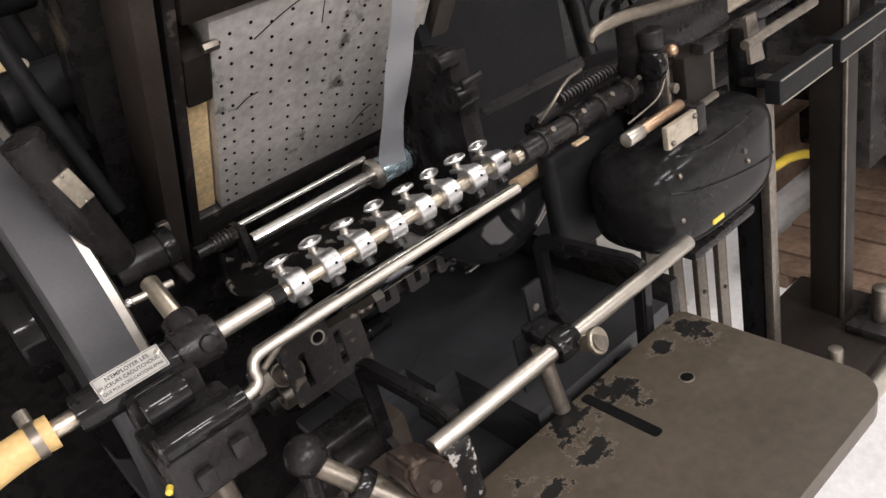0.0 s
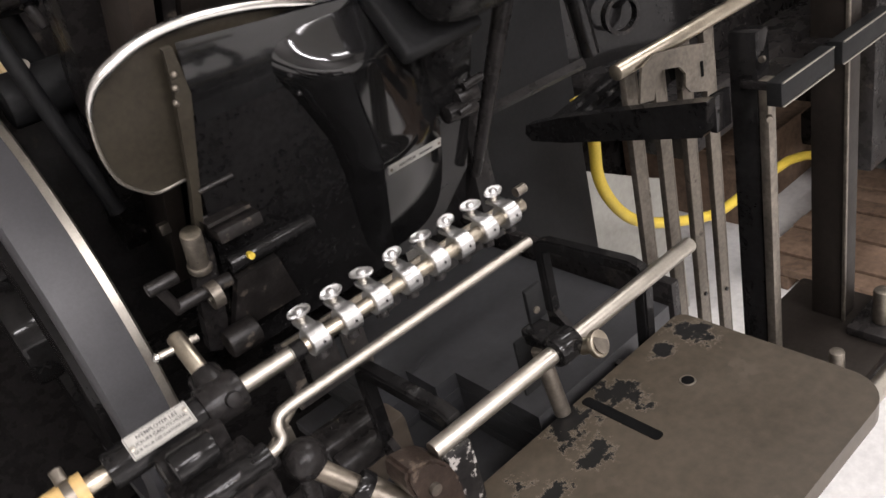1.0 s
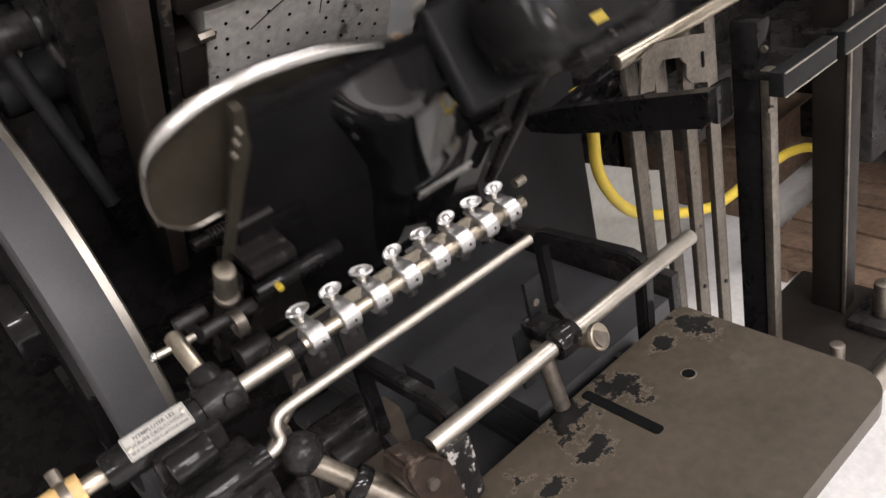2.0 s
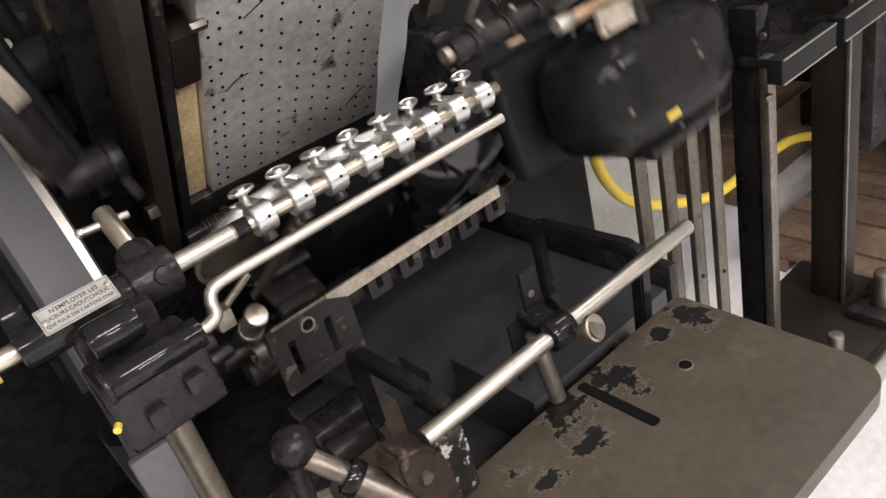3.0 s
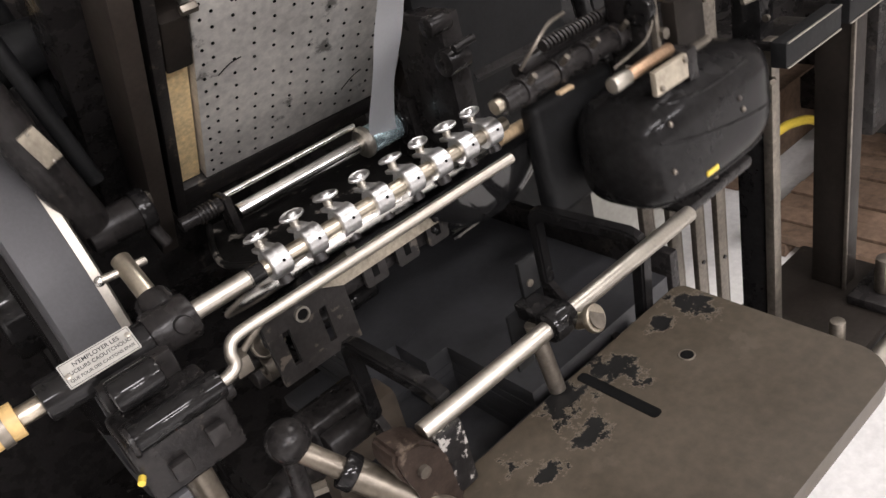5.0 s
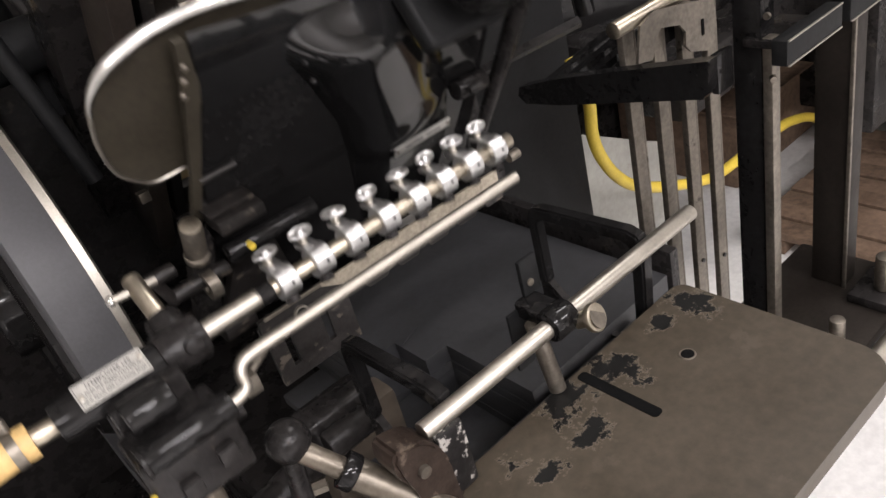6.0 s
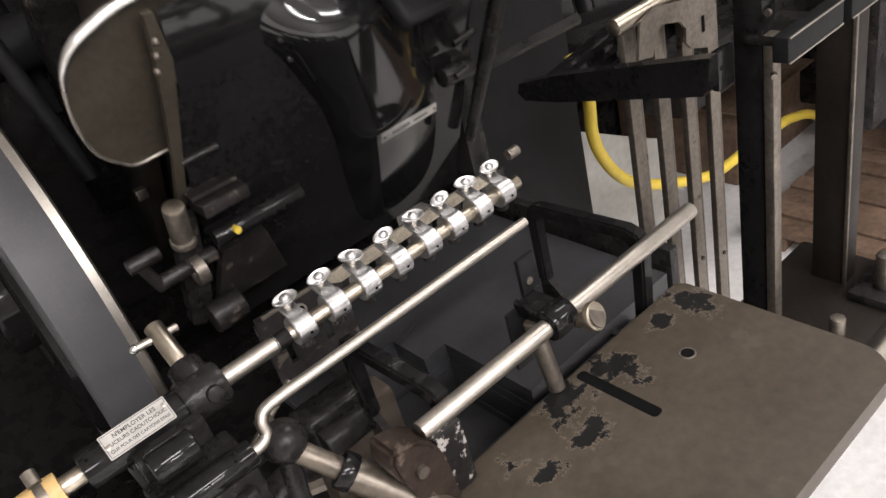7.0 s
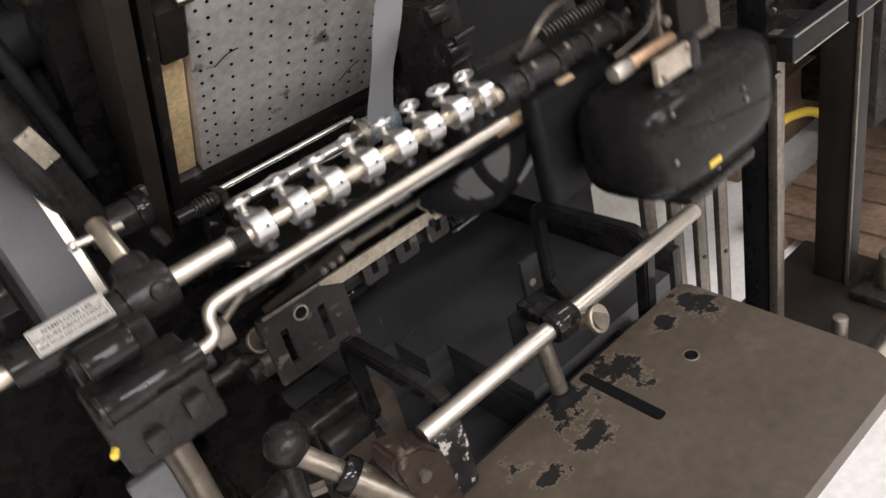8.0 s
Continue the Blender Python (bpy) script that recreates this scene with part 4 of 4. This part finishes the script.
    part("yoke_cap", open_local(cyl((0.655, 0.50, 0.945), (0.655, 0.50, 0.965), 0.014, bevel=0.003)), CAST, p)
    part("copper_rod", open_local(cyl((0.566, 0.455, 0.895), (0.632, 0.455, 0.896), 0.006, bevel=0.001)), COPPER, p, "worn copper-coloured rod")
    part("rod_collar", open_local(cyl((0.542, 0.455, 0.895), (0.566, 0.455, 0.895), 0.0075, bevel=0.001)), STEEL, p)
    tg = part("cast_tag", open_local(box((0.581, 0.436, 0.869), (0.632, 0.443, 0.893), 0.002)), BEIGE, p, "small worn metal tag")
    part("tag_screw", open_local(ball_bm(bmesh.new(), (0.588, 0.435, 0.875), 0.003, n=10)), SLAT, tg)
    part("tag_screw", open_local(ball_bm(bmesh.new(), (0.626, 0.435, 0.888), 0.003, n=10)), SLAT, tg)
    part("side_block", open_local(box((0.638, 0.440, 0.860), (0.654, 0.465, 0.892), 0.003)), CAST, p)
    part("side_rod", open_local(cyl((0.650, 0.448, 0.886), (0.690, 0.452, 0.884), 0.004)), SLAT, p)
    part("gripper_arm", open_local(box((0.690, 0.462, 0.925), (0.88, 0.480, 0.938), 0.004)), CAST, p, "long black gripper arm")
    part("arm_rod", open_local(cyl((0.672, 0.405, 0.945), (0.806, 0.405, 0.945), 0.005)), SLAT, p)
    part("arm_plate", open_local(slab_bm(bmesh.new(), [(0.70, 0.915), (0.726, 0.912), (0.712, 0.965), (0.694, 0.965)], (0, 0.420, 0), (1, 0, 0), (0, 0, 1), 0.004)), SLAT, p)
    part("yellow_strip", open_local(box((0.525, 0.503, 0.889), (0.545, 0.510, 0.892), 0.001)), TAN, p)
    # cup, ring, levers and shaft on the platen's lower left
    lever = part("side_lever", slab_bm(bmesh.new(), [(0.0, 0.012), (0.012, 0.0), (0.006, -0.12), (-0.010, -0.16), (-0.024, -0.15), (-0.016, -0.04)], P(0.214, -0.178, 0.030), (1, 0, 0), UP, 0.014), CAST, p)
    part("cup", cyl(P(0.209, -0.200, 0.038), P(0.209, -0.156, 0.038), 0.0115, n=28, bevel=0.002), SLAT, p, "yellowed steel oil cup")
    part("cup_lid", cyl(P(0.209, -0.1565, 0.038), P(0.209, -0.154, 0.038), 0.0108, n=28, bevel=0.0008), BRASSY, p)
    part("cup_foot", cyl(P(0.209, -0.208, 0.038), P(0.209, -0.199, 0.038), 0.0135, n=28, bevel=0.002), SLAT, p)
    part("ring", revolve_bm(bmesh.new(), [(-0.006, 0.008), (0.006, 0.008), (0.006, 0.0155), (-0.006, 0.0155)], 32), SLAT, p, "drilled steel ring").location = P(0.208, -0.232, 0.058)
    part("cross_shaft", cyl(P(0.165, -0.232, 0.048), P(0.235, -0.232, 0.048), 0.008, bevel=0.002), WORN, p)
    part("link", cyl(P(0.158, -0.196, 0.046), P(0.170, -0.236, 0.050), 0.006), WORN, p)
    part("link_head", cyl(P(0.146, -0.192, 0.046), P(0.180, -0.192, 0.046), 0.0075, bevel=0.002), WORN, p)
    part("shaft", cyl(P(0.235, -0.212, 0.050), P(0.345, -0.212, 0.050), 0.0105, bevel=0.002), BLACK, p)
    for k in range(3):
        part("shaft_ring", cyl(P(0.290 + k * 0.012, -0.212, 0.050), P(0.293 + k * 0.012, -0.212, 0.050), 0.0116), BLACK, p)
    part("oil_plug", cyl(P(0.258, -0.206, 0.056), P(0.258, -0.203, 0.063), 0.004, n=16), YELLOW, p, "yellow oil plug")
    part("stepped_block", box(tuple(P(0.232, -0.188, 0.020)), tuple(P(0.285, -0.162, 0.050)), 0.003), WORN, p)
    part("block_bar", box(tuple(P(0.228, -0.166, 0.016)), tuple(P(0.280, -0.158, 0.040)), 0.002), WORN, p)
    part("catch_rod", cyl(P(0.236, -0.127, 0.02), P(0.276, -0.1265, 0.02), 0.0030), WORN, p)
    part("lower_plate", slab_bm(bmesh.new(), [(0.225, -0.33), (0.32, -0.33), (0.30, -0.25), (0.245, -0.25)], P(0, 0, 0.03), (1, 0, 0), UP, 0.01), WORN, p)
    part("lower_hub", cyl(P(0.205, -0.315, 0.06), P(0.245, -0.315, 0.06), 0.018, bevel=0.003), WORN, p)
    tag = part("name_strip", box((-0.044, -0.0012, -0.0062), (0.044, 0.0012, 0.0062), 0.0004), TAG, p, "narrow engraved metal strip")
    tag.matrix_basis = Matrix.Translation(P(0.4995, -0.196, 0.056)) @ pose(0, 0, 0, 18.6, 0, 2)
    writing("HAUTEUR", 0.0062, INK, tag, Matrix.Translation((-0.014, -0.0014, 0)) @ pose(0, 0, 0, 90, 0, 0))
    part("worn_words", box((0.006, -0.0015, -0.0012), (0.028, -0.0010, 0.0012)), INK, tag)
    for x in (-0.040, 0.040):
        part("strip_screw", cyl((x, -0.0010, 0), (x, -0.0022, 0), 0.0022, n=12), SLAT, tag)
    return p


# ---- moving: the sucker bar carriage ----
def carriage():
    c = thing("sucker_carriage", "black suction bar carriage with steel bar and hose", "suction carriage", (0.156, 0.607, 0.788))
    part("arm", cyl((-0.140, 0, 0), (-0.030, 0, 0), 0.0175, n=32, bevel=0.003), BLACK, c, "glossy black tubular arm")
    bm = bmesh.new()
    cyl_bm(bm, (-0.048, 0, 0), (-0.006, 0, 0), 0.021, n=32, bevel=0.004)
    part("head", bm, CAST, c)
    part("head_socket", cyl((-0.026, 0.002, 0.000), (-0.026, 0.030, 0.018), 0.0165, bevel=0.004), CAST, c)
    part("head_bolt", cyl((-0.022, -0.018, 0.006), (-0.022, -0.026, 0.008), 0.008, n=24, bevel=0.002), CAST, c)
    pin = part("locking_pin", cyl((-0.026, 0.028, 0.017), (-0.026, 0.070, 0.045), 0.0090, n=24, bevel=0.001), BRASSY, c, "yellowed steel locking pin")
    part("cross_pin", cyl((-0.050, 0.060, 0.040), (-0.008, 0.062, 0.036), 0.004, bevel=0.0008), STEEL, pin)
    part("cross_pin_tip", ball_bm(bmesh.new(), (-0.051, 0.060, 0.040), 0.0048, n=14), CHROME, pin)
    # instruction plate on the arm
    pl = part("instruction_plate", slab_bm(bmesh.new(), rounded(-0.030, -0.0115, 0.030, 0.0115, 0.0012), (0, 0, 0), (1, 0, 0), (0, 1, 0), 0.0010), TAG, c, "white metal instruction plate with French text")
    pl.matrix_basis = Matrix.Translation((-0.088, -0.0112, 0.0150)) @ pose(0, 0, 0, 38, 0, 0)
    for i, (words, size) in enumerate((("N'EMPLOYER LES", 0.0052), ("SUCEURS CAOUTCHOUC", 0.0046), ("QUE POUR DES CARTONS EPAIS", 0.0037))):
        writing(words, size, INK, pl, pose(0.0, 0.0058 - i * 0.0058, 0.00105))
    for x, y in ((-0.0265, -0.001), (0.0265, 0.004)):
        part("plate_screw", cyl((x, y, 0.0008), (x, y, 0.0022), 0.0026, n=16, bevel=0.0006), STEEL, pl)
    for a, b in (((-0.0285, -0.0104), (0.0285, -0.0100)), ((-0.0285, 0.0100), (0.0285, 0.0104)), ((-0.0289, -0.0100), (-0.0285, 0.0100)), ((0.0285, -0.0100), (0.0289, 0.0100))):
        part("plate_line", box((a[0], a[1], 0.0009), (b[0], b[1], 0.0012)), INK, pl)
    # hose at the arm's end
    part("pipe", cyl((-0.165, 0, 0), (-0.138, 0, 0), 0.0085, bevel=0.001), BRASSY, c)
    hose = part("hose", tube_bm(bmesh.new(), smooth_line([(-0.158, 0, 0), (-0.18, 0, 0), (-0.22, -0.004, -0.004), (-0.27, -0.015, -0.02), (-0.32, -0.03, -0.06)], 6), 0.0150, 20), RUBBER, c, "tan rubber suction hose")
    part("hose_clip", revolve_bm(bmesh.new(), [(-0.004, 0.0150), (0.004, 0.0150), (0.004, 0.0162), (-0.004, 0.0162)], 32), SLAT, hose).location = (-0.172, 0, 0)
    part("clip_screw", cyl((-0.172, 0.0, 0.016), (-0.172, 0.010, 0.024), 0.006, n=10), SLAT, hose)
    # lower housing with stub cylinders and square bolts
    house = part("housing", box((-0.112, -0.085, -0.085), (-0.030, -0.030, -0.022), 0.006, 3), CAST, c, "black cast housing under the arm")
    part("bracket", box((-0.105, -0.030, -0.060), (-0.040, 0.005, 0.0), 0.006), CAST, c)
    part("stub_cylinder", cyl((-0.100, -0.055, 0.002), (-0.060, -0.055, 0.002), 0.015, n=28, bevel=0.003), BLACK, c)
    part("long_cylinder", cyl((-0.105, -0.080, -0.022), (-0.028, -0.080, -0.022), 0.0125, n=28, bevel=0.002), BLACK, c)
    part("end_cap", cyl((-0.108, -0.080, -0.022), (-0.104, -0.080, -0.022), 0.014, bevel=0.001), CAST, c)
    for x, z in ((-0.085, -0.062), (-0.050, -0.054)):
        part("square_bolt", box((x - 0.008, -0.094, z - 0.008), (x + 0.008, -0.085, z + 0.008), 0.002), CAST, house)
    part("round_bolt", cyl((-0.030, -0.060, -0.045), (-0.018, -0.060, -0.045), 0.009, n=20, bevel=0.002), CAST, house)
    part("tie_rod", cyl((-0.020, -0.045, -0.048), (0.045, -0.010, -0.038), 0.0035), SLAT, c)
    part("tie_nut", box((-0.006, -0.045, -0.056), (0.010, -0.026, -0.038), 0.002), SLAT, c)
    part("oil_dot", cyl((-0.112, -0.084, -0.052), (-0.115, -0.090, -0.052), 0.003, n=12), YELLOW, c, "small yellow oil cap")
    leg = part("drop_arm", box((-0.120, -0.088, -0.22), (-0.088, -0.078, -0.085), 0.004), DULL, c, "grey flat drop arm")
    part("drop_tube", cyl((-0.074, -0.06, -0.22), (-0.074, -0.06, -0.083), 0.012), OILY, c)
    part("red_tab", box((-0.085, -0.075, -0.225), (-0.060, -0.0725, -0.188), 0.001), RED, c, "small red tab")
    part("bent_rod", tube_bm(bmesh.new(), smooth_line([(-0.036, -0.080, -0.022), (-0.022, -0.080, -0.022), (-0.012, -0.078, -0.018), (-0.010, -0.074, -0.008), (-0.004, -0.071, -0.001), (0.012, -0.070, 0.001), (0.05, -0.070, 0.001), (0.15, -0.070, 0.001), (0.25, -0.070, 0.001), (0.322, -0.070, 0.001)], 6), 0.0054, 14), STEEL, c, "bent polished steel rod")
    # the turning bar with its eight suckers
    bar = part("sucker_bar", cyl((-0.012, 0, 0), (0.052, 0, 0), 0.0088, n=28), STEEL, c, "round steel suction bar")
    part("dark_band", cyl((0.050, 0, 0), (0.066, 0, 0), 0.0088, n=28), BLACK, bar)
    part("brass_length", cyl((0.064, 0, 0), (0.384, 0, 0), 0.0080, n=28, bevel=0.001), BRASSY, bar)
    first = {}
    for x in (0.081, 0.121, 0.161, 0.203, 0.244, 0.282, 0.321, 0.358):
        for name, make, material, where in (
                ("collar", lambda: revolve_bm(bmesh.new(), [(-0.0103, 0.0075), (-0.0103, 0.0140), (-0.0092, 0.0150), (0.0092, 0.0150), (0.0103, 0.0140), (0.0103, 0.0075)], 32), ALU, (0, 0, 0)),
                ("ear", lambda: box((-0.0085, -0.001, 0.0100), (0.0085, 0.027, 0.0148), 0.0018), ALU, (0, 0, 0)),
                ("thumb_stem", lambda: cyl((0, 0.021, 0.014), (0, 0.020, 0.0225), 0.0048, n=14), STEEL, (0, 0, 0)),
                ("thumb_wing", lambda: thumb_bm(), ALU, (0, 0, 0)),
                ("sucker_foot", lambda: cyl((0, 0, -0.010), (0, -0.002, -0.022), 0.006, 0.0075, 16), CAST, (0, 0, 0)),
                ("grub_screw", lambda: cyl((0.002, -0.0146, 0.002), (0.002, -0.0155, 0.002), 0.0016, n=10), HOLE, (0, 0, 0))):
            if name not in first:
                first[name] = part(name, make(), material, bar)
                ob = first[name]
            else:
                ob = new(name, first[name].data)
                ob.parent = bar
            ob.location = (x, 0, 0)
            if name == "thumb_wing":
                ob.location = (x, 0.0195, 0.0238)
                ob.rotation_euler = (radians(random.uniform(-12, 12)), 0, radians(random.uniform(-32, 32)))
    return c, bar


def thumb_bm():
    """A thumb screw's head: two pressed wings about a hub."""
    bm = revolve_bm(bmesh.new(), [(-0.0012, 0.0002), (-0.0015, 0.0075), (-0.0018, 0.0122), (-0.0008, 0.0134), (0.0012, 0.0134), (0.0022, 0.0120), (0.0012, 0.0078), (0.0014, 0.0002)], 24)
    bmesh.ops.transform(bm, matrix=Matrix.Diagonal((1, 0.54, 1, 1)) @ pose(0, 0, 0, 0, -90, 0), verts=bm.verts)
    ball_bm(bm, (0, 0, 0.0006), 0.0056, (1, 0.9, 0.7), 14)
    bmesh.ops.transform(bm, matrix=pose(0, 0, 0.001, 20, 0, 0), verts=bm.verts)
    return bm


platen_thing = platen_body()
enlarge(platen_thing, 1.1)
HINGE = Vector((0.0, 0.950, 0.582))
carriage_thing, bar_part = carriage()
enlarge(carriage_thing, 0.833)


# ---- moving: the inking arm beside the bed ----
def side_arm():
    a = thing("roller_arm", "black roller arm with a small metal tag", "arm", (0.155, 0.86, 0.86))
    part("tube", cyl((0.0, 0.0, 0.0), (-0.035, -0.02, 0.17), 0.022, n=28, bevel=0.004), CAST, a)
    part("knuckle", cyl((-0.012, 0, -0.008), (0.055, 0, -0.008), 0.020, n=28, bevel=0.004), CAST, a)
    part("knuckle_ring", cyl((0.045, 0, -0.008), (0.062, 0, -0.008), 0.024, n=28, bevel=0.003), BLACK, a)
    part("finger", cyl((0.050, 0, -0.015), (0.060, -0.01, -0.055), 0.007, bevel=0.002), CAST, a)
    tg = part("tag", box((-0.010, -0.002, -0.020), (0.010, 0.002, 0.020), 0.001), BEIGE, a, "blank worn metal tag")
    tg.matrix_basis = Matrix.Translation((-0.014, -0.036, 0.108)) @ pose(0, 0, 0, 7, -18, 0)
    for z in (-0.018, 0.018):
        part("tag_screw", ball_bm(bmesh.new(), (0.0, -0.0025, z), 0.002, n=10), STEEL, tg)
    return a


arm_thing = side_arm()
enlarge(arm_thing, 1.1)

PERIOD = 2.6
SWING = [(0, 39.6), (.1, 38.8), (.2, 37), (.3, 33.5), (.4, 29.7), (.5, 24.9), (.6, 20.0), (.7, 15), (.8, 9.7), (.9, 4.9), (1.0, 1.9), (1.1, .7), (1.3, 0), (1.5, .2), (1.6, .9), (1.7, 2.1), (1.8, 4.7), (1.9, 9.0), (2.0, 14.3), (2.1, 20.3), (2.2, 25.6), (2.3, 33.4), (2.4, 36.6), (2.5, 38.8)]
LIFT = [(0, .079), (.1, .095), (.2, .115), (.3, .131), (.4, .138), (.5, .133), (.6, .110), (.7, .083), (.8, .056), (.9, .033), (1.0, .017), (1.2, .003), (1.5, 0), (1.8, 0), (1.9, .002), (2.0, .006), (2.1, .02), (2.2, .045), (2.3, .068), (2.4, .079), (2.5, .079)]
ROLL = [(0, 14), (.3, 10), (.6, 5), (.9, 0), (1.2, -14), (1.6, -18), (1.9, -12), (2.2, 0), (2.4, 10)]
ARM = [(0, 0), (.2, .004), (.3, .035), (.4, .085), (.5, .14), (.7, .24), (1.0, .30), (1.5, .31), (1.9, .28), (2.1, .22), (2.3, .10), (2.4, .03), (2.5, .005)]


SLIP = {-1: 0.0, 0: -0.03, 1: -0.055, 2: 0.0, 3: 0.0}


def repeated(table):
    """The rows of one turn of the press, repeated over the clip; the opening stroke comes a little early or late from turn to turn."""
    return [(round(t + k * PERIOD + (SLIP[k] if 1.55 < t < 2.45 else 0), 3), v) for k in range(-1, 4) for t, v in table if -0.2 <= t + k * PERIOD <= 8.3]


def motions():
    walk(platen_thing, [(t, pose(*HINGE, a, 0, 0)) for t, a in repeated(SWING)])
    walk(carriage_thing, [(t, pose(0.1385, 0.525, 0.8416 + 0.833 * z)) for t, z in repeated(LIFT)])
    walk(bar_part, [(t, pose(0, 0, 0, -a, 0, 0)) for t, a in repeated(ROLL)])
    walk(arm_thing, [(t, pose(0.170, 0.946 + 0.4 * z, 0.826 + 1.1 * z)) for t, z in repeated(ARM)])


motions()
